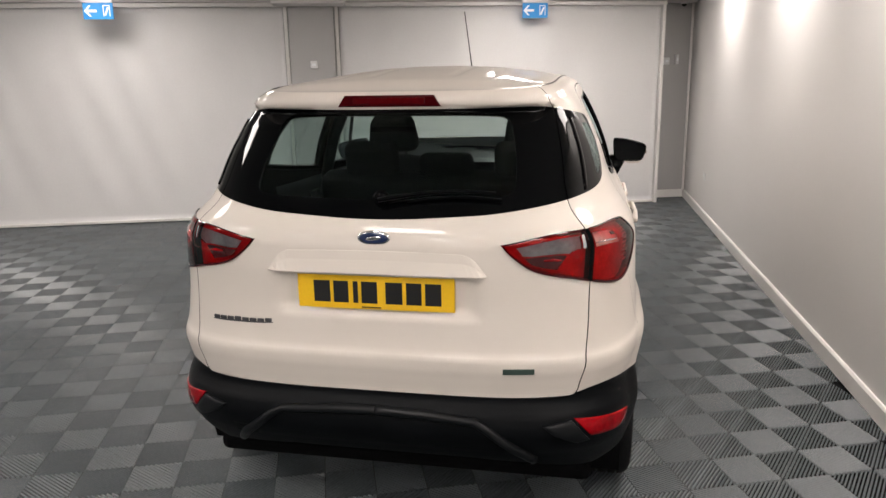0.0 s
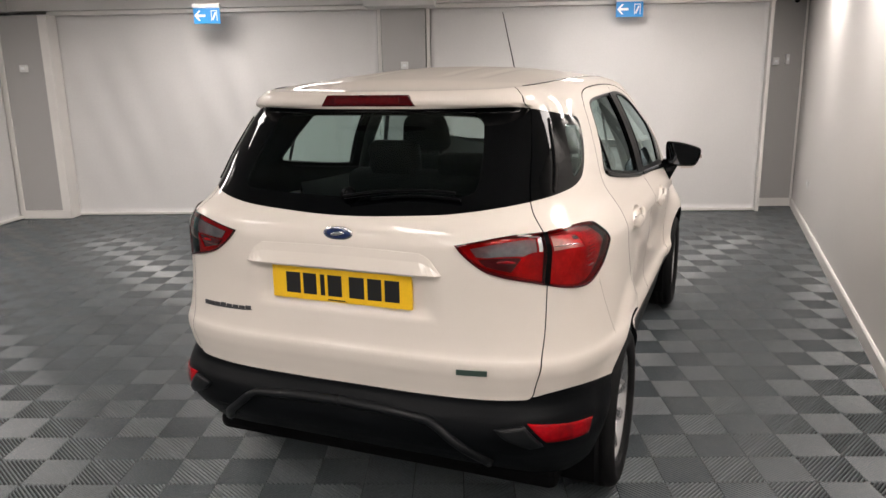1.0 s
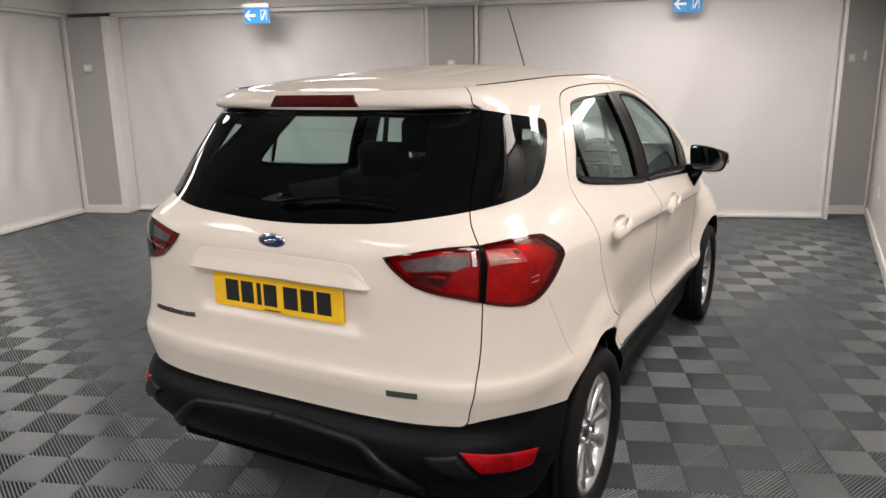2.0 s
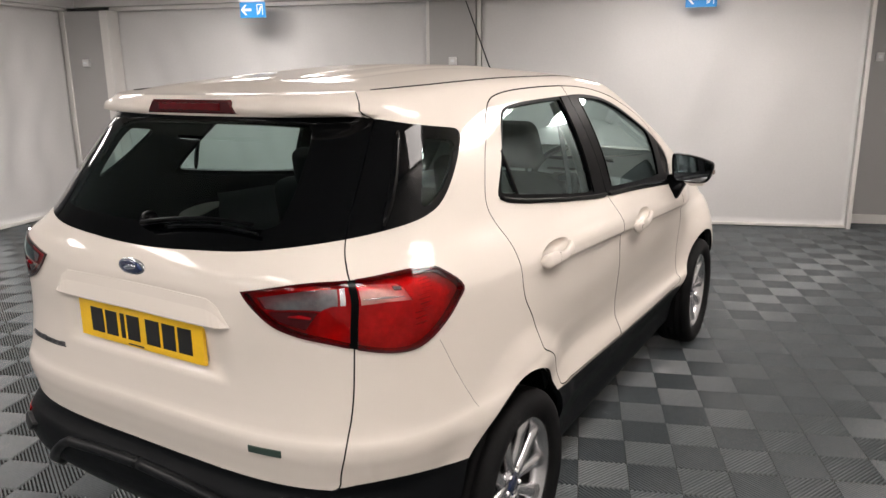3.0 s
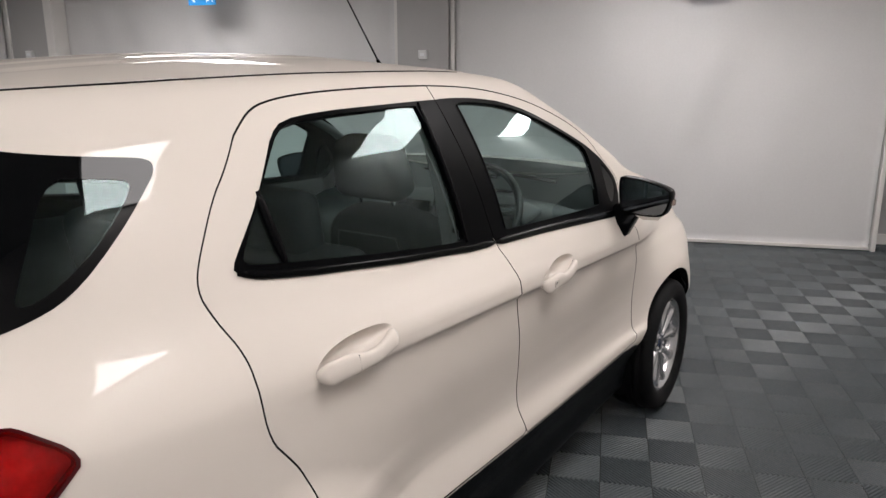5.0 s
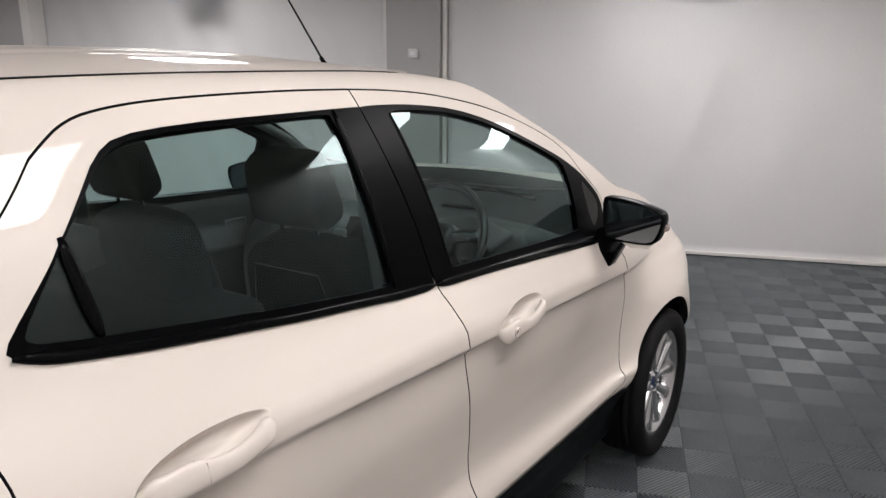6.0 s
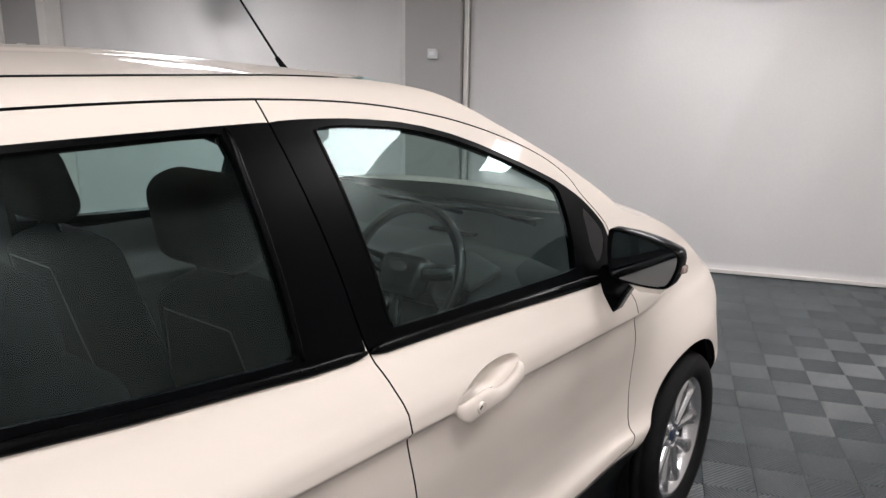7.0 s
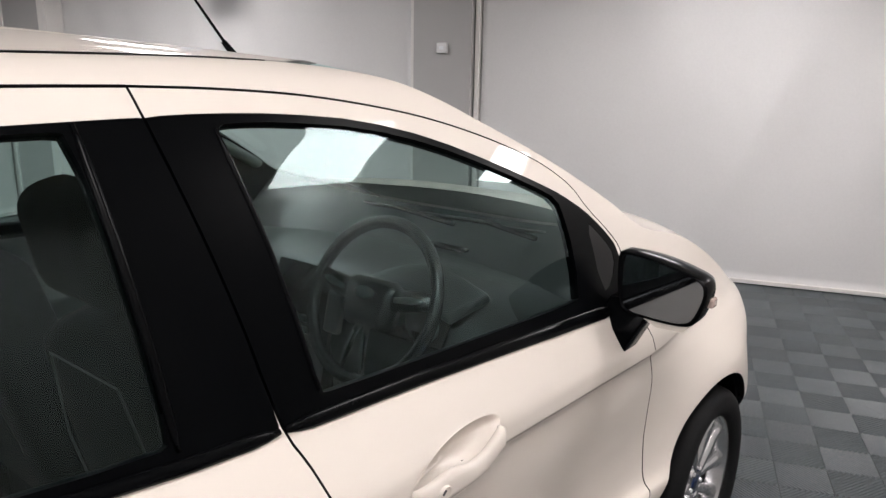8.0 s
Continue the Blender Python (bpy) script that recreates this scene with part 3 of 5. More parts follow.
SHAPES = {
    "gate": chaikin([(-0.300, 0.602), (0.200, 0.601), (0.430, 0.603), (0.544, 0.606), (0.594, 0.607), (0.597, 0.664), (0.609, 0.728), (0.627, 0.823), (0.634, 0.931), (0.645, 1.011),
                     (0.653, 1.090), (0.650, 1.165), (0.649, 1.219), (0.649, 1.315), (0.683, 1.534), (0.739, 1.608), (0.748, 1.701), (-0.300, 1.700)]),
    "dark_glass": chaikin([(-0.300, 1.172), (0.000, 1.172), (0.115, 1.174), (0.222, 1.180), (0.400, 1.190), (0.510, 1.201), (0.654, 1.223), (0.808, 1.246), (0.862, 1.258), (0.919, 1.283),
                           (0.988, 1.360), (1.045, 1.421), (1.086, 1.458), (1.077, 1.480), (0.990, 1.490), (0.826, 1.511), (0.687, 1.536), (0.610, 1.546), (0.300, 1.541), (-0.300, 1.541)]),
    "rear_clear": chaikin([(-0.300, 1.232), (0.000, 1.232), (0.330, 1.240), (0.460, 1.246), (0.485, 1.281), (0.499, 1.442), (0.504, 1.514), (0.441, 1.525), (0.000, 1.526), (-0.300, 1.526)]),
    "quarter_clear": chaikin([(0.856, 1.473), (0.938, 1.462), (1.028, 1.449), (1.013, 1.421), (0.950, 1.347), (0.888, 1.293), (0.844, 1.281), (0.845, 1.332)]),
    "lamp": chaikin([(0.404, 1.098), (0.404, 1.098), (0.503, 1.100), (0.576, 1.103), (0.648, 1.107), (0.773, 1.126), (0.842, 1.121), (0.863, 1.114), (0.921, 1.038), (0.891, 1.002), (0.852, 0.961),
                     (0.784, 0.920), (0.722, 0.915), (0.625, 0.931), (0.543, 0.949), (0.492, 0.975), (0.459, 1.003), (0.424, 1.054)], 2),
    "lamp_smoke": chaikin([(0.444, 1.079), (0.539, 1.076), (0.620, 1.079), (0.611, 1.023), (0.600, 1.022), (0.583, 1.015), (0.575, 1.010), (0.479, 1.035), (0.455, 1.046)], 0),
    "lamp_chrome": chaikin([(0.625, 1.080), (0.637, 1.086), (0.627, 1.024), (0.616, 1.024)], 0),
    "lamp_pale": chaikin([(0.664, 1.088), (0.703, 1.090), (0.735, 1.087), (0.749, 1.083), (0.758, 1.067), (0.767, 1.028), (0.710, 1.029), (0.658, 1.024)], 0),
    "lamp_glint": chaikin([(0.458, 1.036), (0.520, 1.019), (0.561, 1.008), (0.568, 1.004), (0.540, 0.970), (0.505, 0.987), (0.474, 1.008)], 0),
    "rear_door": chaikin([(2.061, 1.566), (2.061, 1.566), (2.061, 1.566), (1.900, 1.568), (1.764, 1.567), (1.600, 1.564), (1.500, 1.558), (1.424, 1.545), (1.365, 1.508), (1.279, 1.440), (1.212, 1.390), (1.155, 1.300), (1.139, 1.244), (1.165, 1.185),
                          (1.198, 1.110), (1.194, 1.023), (1.206, 0.940), (1.246, 0.899), (1.276, 0.866), (1.303, 0.815), (1.310, 0.775), (1.333, 0.758), (1.375, 0.740), (1.430, 0.703), (1.505, 0.632), (1.527, 0.582), (1.533, 0.552), (1.630, 0.535), (1.740, 0.521), (1.953, 0.516), (2.200, 0.507), (2.276, 0.502), (2.268, 0.550),
                          (2.263, 0.618), (2.251, 0.746), (2.200, 0.930), (2.176, 1.007), (2.161, 1.085), (2.134, 1.143), (2.100, 1.330), (2.066, 1.524)]),
    "front_door": chaikin([(2.061, 1.566), (2.061, 1.566), (2.061, 1.566), (2.194, 1.562), (2.352, 1.555), (2.520, 1.538), (2.735, 1.506), (2.880, 1.475), (2.970, 1.442), (3.040, 1.392), (3.065, 1.331), (3.130, 1.255), (3.185, 1.190), (3.160, 1.100),
                           (3.172, 1.070), (3.205, 1.015), (3.255, 0.927), (3.285, 0.800), (3.298, 0.626), (3.294, 0.511), (3.260, 0.478), (2.800, 0.487), (2.534, 0.496), (2.300, 0.502), (2.276, 0.502), (2.268, 0.550),
                           (2.263, 0.618), (2.251, 0.746), (2.200, 0.930), (2.176, 1.007), (2.161, 1.085), (2.134, 1.143), (2.100, 1.330), (2.066, 1.524)]),
    "rear_frame": chaikin([(1.226, 1.262), (1.263, 1.304), (1.347, 1.379), (1.400, 1.440), (1.443, 1.490), (1.488, 1.515), (1.600, 1.523), (1.800, 1.526), (2.030, 1.529), (2.067, 1.529), (2.067, 1.524), (2.100, 1.330),
                           (2.132, 1.150), (2.130, 1.141), (2.000, 1.148), (1.711, 1.178), (1.422, 1.216), (1.290, 1.240), (1.240, 1.250)], 1),
    "rear_pane": chaikin([(1.256, 1.277), (1.300, 1.328), (1.360, 1.388), (1.415, 1.448), (1.460, 1.492), (1.510, 1.508), (1.600, 1.513), (1.800, 1.517), (1.945, 1.519), (1.972, 1.515), (1.980, 1.330), (1.988, 1.178), (1.970, 1.170),
                          (1.711, 1.197), (1.430, 1.236), (1.310, 1.254), (1.265, 1.262)], 1),
    "front_frame": chaikin([(2.067, 1.524), (2.067, 1.530), (2.150, 1.531), (2.274, 1.529), (2.430, 1.520), (2.586, 1.492), (2.774, 1.443), (2.900, 1.402), (2.972, 1.372), (3.050, 1.322), (3.100, 1.270), (3.165, 1.195), (3.150, 1.130),
                            (3.060, 1.104), (2.800, 1.113), (2.400, 1.131), (2.135, 1.139), (2.132, 1.150), (2.100, 1.330)], 1),
    "front_pane": chaikin([(2.162, 1.500), (2.165, 1.516), (2.200, 1.518), (2.274, 1.517), (2.430, 1.508), (2.586, 1.479), (2.774, 1.429), (2.880, 1.392), (2.945, 1.362), (2.948, 1.300), (2.942, 1.140), (2.900, 1.137), (2.600, 1.146), (2.230, 1.161), (2.207, 1.165), (2.185, 1.330)], 1),
    "sail_pane": chaikin([(3.035, 1.300), (3.100, 1.235), (3.140, 1.185), (3.100, 1.140), (3.040, 1.130)], 1),
    "bumper": chaikin([(-0.300, 0.606), (0.200, 0.605), (0.430, 0.607), (0.544, 0.610), (0.596, 0.616), (0.636, 0.628), (0.701, 0.634), (0.764, 0.629), (0.834, 0.616), (0.908, 0.609), (0.977, 0.607), (1.088, 0.586), (1.199, 0.401), (1.200, 0.100), (-0.300, 0.100)], 1),
    "sill": chaikin([(1.380, 0.572), (1.460, 0.564), (1.533, 0.548), (1.630, 0.531), (1.740, 0.517), (1.953, 0.512), (2.250, 0.500), (2.534, 0.492), (2.800, 0.483), (3.260, 0.474), (3.360, 0.440), (3.500, 0.300), (3.500, 0.100), (1.300, 0.100), (1.299, 0.401)], 1),
}
SHAPES["lamp_in"] = offset_line(resample(SHAPES["lamp"], 0.012), -0.0052, True)
CUPS = {"rear_cup": ((1.330, 1.016), (1.582, 1.035)), "front_cup": ((2.311, 0.998), (2.548, 1.024))}


def cup_axes(name):
    p0, p1 = (np.array(q) for q in CUPS[name])
    t = p1 - p0
    t = t / np.hypot(*t)
    return p0, p1, t, np.array((-t[1], t[0]))


for cup_name in CUPS:
    p0, p1, t, n = cup_axes(cup_name)
    half_len = np.hypot(*(p1 - p0)) / 2
    SHAPES[cup_name] = np.array([(p0 + p1) / 2 + t * half_len * math.cos(a) + n * (0.033 * math.sin(a) * (1 - 0.25 * math.cos(a)) + 0.010 + 0.010 * math.cos(a)) for a in np.linspace(0, 2 * math.pi, 40, endpoint=False)])
REAR_HUB, FRONT_HUB = (0.0, RW), (2.515, RW)
SHAPES["rear_arch"] = ring(-0.080, 0.351, 0.392)
SHAPES["front_arch"] = ring(2.47, 0.325, 0.385)
TOP = chaikin([(-0.05, 1.606), (1.2, 1.606), (2.30, 1.606), (2.45, 1.602), (2.56, 1.590), (2.66, 1.565), (2.77, 1.530), (2.90, 1.494), (3.058, 1.434), (3.20, 1.345), (3.30, 1.245),
               (3.42, 1.200), (3.60, 1.165), (3.80, 1.120), (4.05, 1.05), (4.30, 0.95), (4.42, 0.85), (4.44, 0.6)], 2, False)
BANDS = [("gate", 0.0017), ("rear_door", 0.0020), ("front_door", 0.0018)]
THIN = resample(chaikin([(0.828, 0.924), (0.867, 0.856), (0.939, 0.740)], 1, False), 0.015, False)


def low_edge(u):
    """The height of the skin's lower edge."""
    return np.interp(u, [0, 0.3, 0.47, 0.62, 0.8, 1.0, 1.5, 3.3, 4.4], [0.37, 0.37, 0.35, 0.30, 0.245, 0.2, 0.22, 0.22, 0.25])


def cut_skin():
    """Cuts the skin's plane along all outlines; gives places, triangles and each triangle's region."""
    from mathutils.geometry import delaunay_2d_cdt
    lines = []
    for name, p in SHAPES.items():
        p = resample(p, 0.016)
        SHAPES[name] = p
        half = dict(BANDS).get(name)
        lines += [(offset_line(p, half, True), True), (offset_line(p, -half, True), True)] if half else [(p, True)]
    lines += [(offset_line(THIN, 0.0004, False), False), (offset_line(THIN, -0.0004, False), False), (resample(TOP, 0.016, False), False)]
    lines.append((np.array([(u, float(low_edge(u))) for u in np.arange(0.0, 4.42, 0.016)]), False))
    for v in (0.974, 0.988, 1.0, 1.012):
        lines.append((np.array([(u, v) for u in np.arange(0.94, 3.22, 0.016)]), False))
    for u in (0.636, 0.652):
        lines.append((np.array([(u + 0.123 * (v - 1.011), v) for v in np.arange(0.88, 1.14, 0.015)]), False))
    us = np.r_[np.arange(0, 3.4, 0.02), np.arange(3.4, 4.2, 0.03), np.arange(4.2, 4.43, 0.012)]
    vs = np.arange(0.20, 1.62, 0.02)
    grid = np.array([(u, v) for u in us for v in vs])
    near = np.full(len(grid), 1e9)
    for p, closed in lines:
        near = np.minimum(near, distance(p, grid, closed))
    pts = [tuple(p) for p in grid[near > 0.007]]
    edges = []
    for p, closed in lines:
        b = len(pts)
        pts += [tuple(q) for q in p]
        edges += [(b + i, b + i + 1) for i in range(len(p) - 1)] + ([(b + len(p) - 1, b)] if closed else [])
    for u in (0.0,):
        b = len(pts)
        col = [(u, v) for v in np.arange(0.20, 1.62, 0.02)]
        pts += col
        edges += [(b + i, b + i + 1) for i in range(len(col) - 1)]
    out = delaunay_2d_cdt([Vector(p) for p in pts], edges, [], 0, 1e-5)
    uv = np.array([tuple(p) for p in out[0]])
    tri = np.array([f for f in out[2] if len(f) == 3])
    mid = uv[tri].mean(1)
    inn = {k: inside(p, mid) for k, p in SHAPES.items()}
    reg = np.full(len(tri), "side_panel", dtype=object)
    fseam = np.interp(mid[:, 1], [0.1, 0.48, 0.63, 0.80, 0.927, 1.015, 1.07, 1.19, 1.255, 1.331], [3.28, 3.28, 3.298, 3.285, 3.255, 3.205, 3.172, 3.185, 3.33, 9.0])
    reg[mid[:, 0] > fseam] = "fender"
    reg[(mid[:, 0] > u_at(2.60, 0.5)) & (mid[:, 1] < 0.525)] = "front_trim"
    reg[inn["gate"]] = "tailgate"
    reg[inn["sill"]] = "sill"
    reg[inn["rear_door"]] = "rear_door"
    reg[inn["front_door"]] = "front_door"
    reg[inn["bumper"] & ~inn["gate"]] = "bumper"
    dg = inn["dark_glass"]
    reg[dg & inn["gate"]] = "rear_frit"
    reg[dg & ~inn["gate"]] = "quarter_frit"
    reg[inn["rear_clear"] & inn["gate"]] = "rear_glass"
    reg[inn["quarter_clear"]] = "quarter_glass"
    reg[inn["rear_frame"] & inn["rear_door"]] = "rear_frame"
    reg[inn["rear_pane"]] = "rear_pane"
    reg[inn["front_frame"] & inn["front_door"]] = "front_frame"
    reg[inn["front_pane"]] = "front_pane"
    reg[inn["sail_pane"]] = "sail_pane"
    for name, half in BANDS:
        reg[distance(SHAPES[name], mid, True) < half * 0.97] = ""
    reg[distance(THIN, mid, False) < 0.00038] = ""
    split = mid[:, 0] - 0.123 * (mid[:, 1] - 1.011)
    lamp = inn["lamp"]
    reg[lamp & (split < 0.636)] = "lamp_gate"
    reg[lamp & (split > 0.652)] = "lamp_side"
    reg[lamp & (split >= 0.636) & (split <= 0.652)] = "lamp_split"
    rim = lamp & ~inn["lamp_in"]
    reg[rim & (split < 0.636)] = "lamp_gate_rim"
    reg[rim & (split > 0.652)] = "lamp_side_rim"
    reg[inn["lamp_smoke"]] = "lamp_smoke"
    reg[inn["lamp_glint"]] = "lamp_glint"
    reg[inn["lamp_chrome"]] = "lamp_chrome"
    reg[inn["lamp_pale"]] = "lamp_pale"
    reg[inn["rear_cup"] | inn["front_cup"]] = "cup"
    vtop = np.interp(mid[:, 0], TOP[:-1, 0], TOP[:-1, 1])
    reg[(mid[:, 1] > vtop) | (mid[:, 0] > 4.43) | (mid[:, 0] < 0) | (mid[:, 1] < 0.2)] = ""
    reg[inn["rear_arch"] | inn["front_arch"]] = ""
    reg[mid[:, 1] < low_edge(mid[:, 0])] = ""
    return uv, tri, reg


UV, TRI, REG = cut_skin()
SKIN = shell(UV[:, 0], UV[:, 1])
_e = 0.0015
_du = shell(UV[:, 0] + _e, UV[:, 1]) - shell(np.maximum(UV[:, 0] - _e, 0), UV[:, 1])
_dv = shell(UV[:, 0], UV[:, 1] + _e) - shell(UV[:, 0], UV[:, 1] - _e)
SKIN_N = np.cross(_du, _dv)
SKIN_N /= np.maximum(np.linalg.norm(SKIN_N, axis=1), 1e-12)[:, None]
SKIN_N[UV[:, 0] < 1e-6, 0] = 0


def skin_part(name, regions, material, parent, mirror=1, lift=0.0, rim=0.012, both=False, label=""):
    """A panel of the skin with its edges turned in. both: the two mirrored halves as one panel."""
    sel = TRI[np.isin(REG, regions)]
    verts, norms, faces, edge_faces = [], [], [], []
    for side in ((1, -1) if both else (mirror,)):
        used, inv = np.unique(sel, return_inverse=True)
        t = inv.reshape(sel.shape)
        p, n = SKIN[used] + SKIN_N[used] * lift, SKIN_N[used].copy()
        if side < 0:
            p, n, t = p * (-1, 1, 1), n * (-1, 1, 1), t[:, ::-1]
        base = len(verts)
        verts += list(p)
        norms += list(n)
        faces += [tuple(base + k for k in f) for f in t]
        if rim:
            count = {}
            for f in t:
                for a, b in ((f[0], f[1]), (f[1], f[2]), (f[2], f[0])):
                    count[(a, b)] = count.get((a, b), 0) + 1
            for (a, b) in count:
                if (b, a) not in count:
                    if both and UV[used[a], 0] < 1e-6 and UV[used[b], 0] < 1e-6:
                        continue
                    e = p[b] - p[a]
                    out = np.cross(e, (n[a] + n[b]) / 2)
                    out = out / max(np.linalg.norm(out), 1e-9)
                    k = len(verts)
                    verts += [p[a], p[b], p[b] - n[b] * rim, p[a] - n[a] * rim]
                    norms += [out] * 4
                    edge_faces.append((k + 1, k, k + 3, k + 2))
    me = mesh_of(name, verts, faces + edge_faces, True, norms)
    ob = part(name, me, material, parent, label)
    # the seams' shade is painted on: turned-in edges are near-black, not body colour
    if material is M_PAINT and edge_faces:
        me.materials.append(M_SEAMSHADE)
        me.polygons.foreach_set("material_index", [0] * len(faces) + [1] * (len(me.polygons) - len(faces)))
    return ob


LAMP_REGIONS = ["lamp_side", "lamp_gate", "lamp_split", "lamp_side_rim", "lamp_gate_rim", "lamp_smoke", "lamp_pale", "lamp_chrome", "lamp_glint"]
car = thing("car", "cream white compact SUV with black lower trim and yellow rear plate", "car", at=(CX, CY, 0))

tailgate = skin_part("tailgate", ["tailgate"], M_PAINT, car, both=True)
rear_window = skin_part("rear_window", ["rear_frit"], M_GLOSSBLACK, tailgate, lift=0.0015, rim=0.008, both=True, label="wide dark rear window with black border")
skin_part("pane", ["rear_glass"], M_GLASSREAR, rear_window, lift=0.0015, rim=0, both=True, label="dark tinted rear pane")
bumper = skin_part("bumper", ["bumper"], M_BLACK, car, both=True, label="black textured plastic rear bumper")
for side in (1, -1):
    quarter = skin_part("side_panel", ["side_panel"], M_PAINT, car, side)
    quarter_window = skin_part("quarter_window", ["quarter_frit"], M_GLOSSBLACK, quarter, side, 0.0015, 0.008, label="black bordered rear side window")
    skin_part("pane", ["quarter_glass"], M_GLASSSIDE, quarter_window, side, 0.001, 0)
    skin_part("fender", ["fender"], M_PAINT, car, side)
    skin_part("sill", ["sill"], M_BLACK, car, side, 0.004, 0.02, label="black textured plastic sill cladding")
    skin_part("front_bumper_corner", ["front_trim"], M_BLACK, car, side, 0.0, 0.02, label="black front bumper corner")
    rear_door = skin_part("rear_door", ["rear_door"], M_PAINT, car, side)
    skin_part("window_frame", ["rear_frame"], M_PILLAR, rear_door, side, 0.001, 0.02)
    skin_part("window", ["rear_pane"], M_GLASSSIDE, rear_door, side, -0.005, 0, label="tinted rear door glass")
    front_door = skin_part("front_door", ["front_door"], M_PAINT, car, side)
    skin_part("window_frame", ["front_frame"], M_PILLAR, front_door, side, 0.001, 0.02)
    skin_part("window", ["front_pane"], M_GLASSSIDE, front_door, side, -0.005, 0, label="tinted front door glass")
    skin_part("corner_window", ["sail_pane"], M_GLOSSBLACK, front_door, side, 0.0, 0.004)
    lamp = skin_part("tail_light", ["lamp_side"], M_REDLENS, car, side, 0.003, 0.006, label="red tail light with pale and smoked lenses")
    skin_part("bowl", LAMP_REGIONS, M_BOWL, lamp, side, -0.022, 0)
    skin_part("bowl_wall", LAMP_REGIONS, M_RED, lamp, side, -0.024, -0.026)
    skin_part("rim", ["lamp_side_rim", "lamp_gate_rim"], M_REDDARK, lamp, side, 0.0055, 0.02)
    skin_part("inner_lens", ["lamp_gate"], M_REDLENS, lamp, side, 0.003, 0.006)
    skin_part("gap", ["lamp_split"], M_SATIN, lamp, side, 0.001, 0.022)
    skin_part("smoked_lens", ["lamp_smoke"], M_SMOKELENS, lamp, side, 0.003, 0.004)
    skin_part("chrome_strip", ["lamp_chrome"], M_ALLOY, lamp, side, 0.0015, 0.004)
    skin_part("pale_lens", ["lamp_pale"], M_PALELENS, lamp, side, 0.003, 0.004)
    skin_part("reflector", ["lamp_glint"], M_REDDARK, lamp, side, -0.001, 0.006)

# the dark inner body behind the panels
BODY_REGIONS = ["tailgate", "bumper", "side_panel", "fender", "front_trim", "sill", "rear_door", "front_door", "rear_frame", "front_frame", "rear_frit", "quarter_frit",
                "sail_pane", ""]


def inner_shell():
    mid = UV[TRI].mean(1)
    vtop = np.interp(mid[:, 0], TOP[:-1, 0], TOP[:-1, 1])
    ok = np.isin(REG, BODY_REGIONS) & (mid[:, 1] < vtop) & (mid[:, 0] > 0) & (mid[:, 1] > 0.25) & (mid[:, 0] < 4.40)
    ok &= mid[:, 1] > low_edge(mid[:, 0]) + 0.035
    ok &= ~inside(SHAPES["rear_arch"], mid) & ~inside(SHAPES["front_arch"], mid)
    sel = TRI[ok]
    used, inv = np.unique(sel, return_inverse=True)
    t = inv.reshape(sel.shape)
    p = SKIN[used] - SKIN_N[used] * 0.013
    verts = list(p) + list(p * (-1, 1, 1))
    faces = [tuple(f) for f in t] + [tuple(len(p) + k for k in f[::-1]) for f in t]
    return mesh_of("inner_body", verts, faces)


part("inner_body", inner_shell(), M_DARK, car)


# roof, windscreen and bonnet
EDGE_U = np.linspace(0.0, 2.36, 160)
EDGE = shell(EDGE_U, np.full_like(EDGE_U, 1.606))
roof_mid = spline([(-0.46, 1.566), (-0.40, 1.578), (-0.2, 1.608), (0.1, 1.637), (0.4, 1.654), (0.7, 1.655), (1.0, 1.638), (1.25, 1.608), (1.46, 1.574), (1.6, 1.550)])


def roof_mesh(drop=0.0):
    verts, faces = [], []
    side = EDGE[EDGE[:, 1] > -0.27]
    xs = np.linspace(-1, 1, 61)
    ts = np.r_[np.linspace(0, 0.12, 12), np.linspace(0.13, 1, 60)]
    k = int(np.argmax(EDGE[:, 1] > -0.27))
    for t in ts:
        for s in xs:
            a = abs(s)
            rx = a * EDGE[k, 0]
            y0 = np.interp(rx, EDGE[:k + 1, 0], EDGE[:k + 1, 1])
            z0 = np.interp(rx, EDGE[:k + 1, 0], EDGE[:k + 1, 2])
            y1 = EDGE[-1, 1] + 0.40 * (1 - a * a)
            y = y0 + (y1 - y0) * t
            ye = y - 0.40 * (1 - a * a) * t ** 2
            xe, ze = np.interp(ye, side[:, 1], side[:, 0]), np.interp(ye, side[:, 1], side[:, 2])
            z = ze + max(0.0, roof_mid(y) - ze) * (1 - a ** 2.4)
            z = z0 * (1 - smooth(0, 0.1, t)) + z * smooth(0, 0.1, t)
            x = s * xe
            for g in (0.16, 0.30):
                z -= 0.006 * math.exp(-((abs(x) - g) / 0.014) ** 2) * float(smooth(0.12, 0.2, t) * (1 - smooth(0.75, 0.85, t)))
            verts.append((x, y, z - drop))
    n = len(xs)
    for i in range(len(ts) - 1):
        for j in range(n - 1):
            q = (i * n + j, i * n + j + 1, (i + 1) * n + j + 1, (i + 1) * n + j)
            faces.append(q if not drop else q[::-1])
    return mesh_of("roof", verts, faces), np.array(verts[-n:])


roof_me, ROOF_FRONT = roof_mesh()
roof = part("roof", roof_me, M_PAINT, car)
part("headliner", roof_mesh(0.035)[0], M_LINER, car, "pale grey cloth headliner")


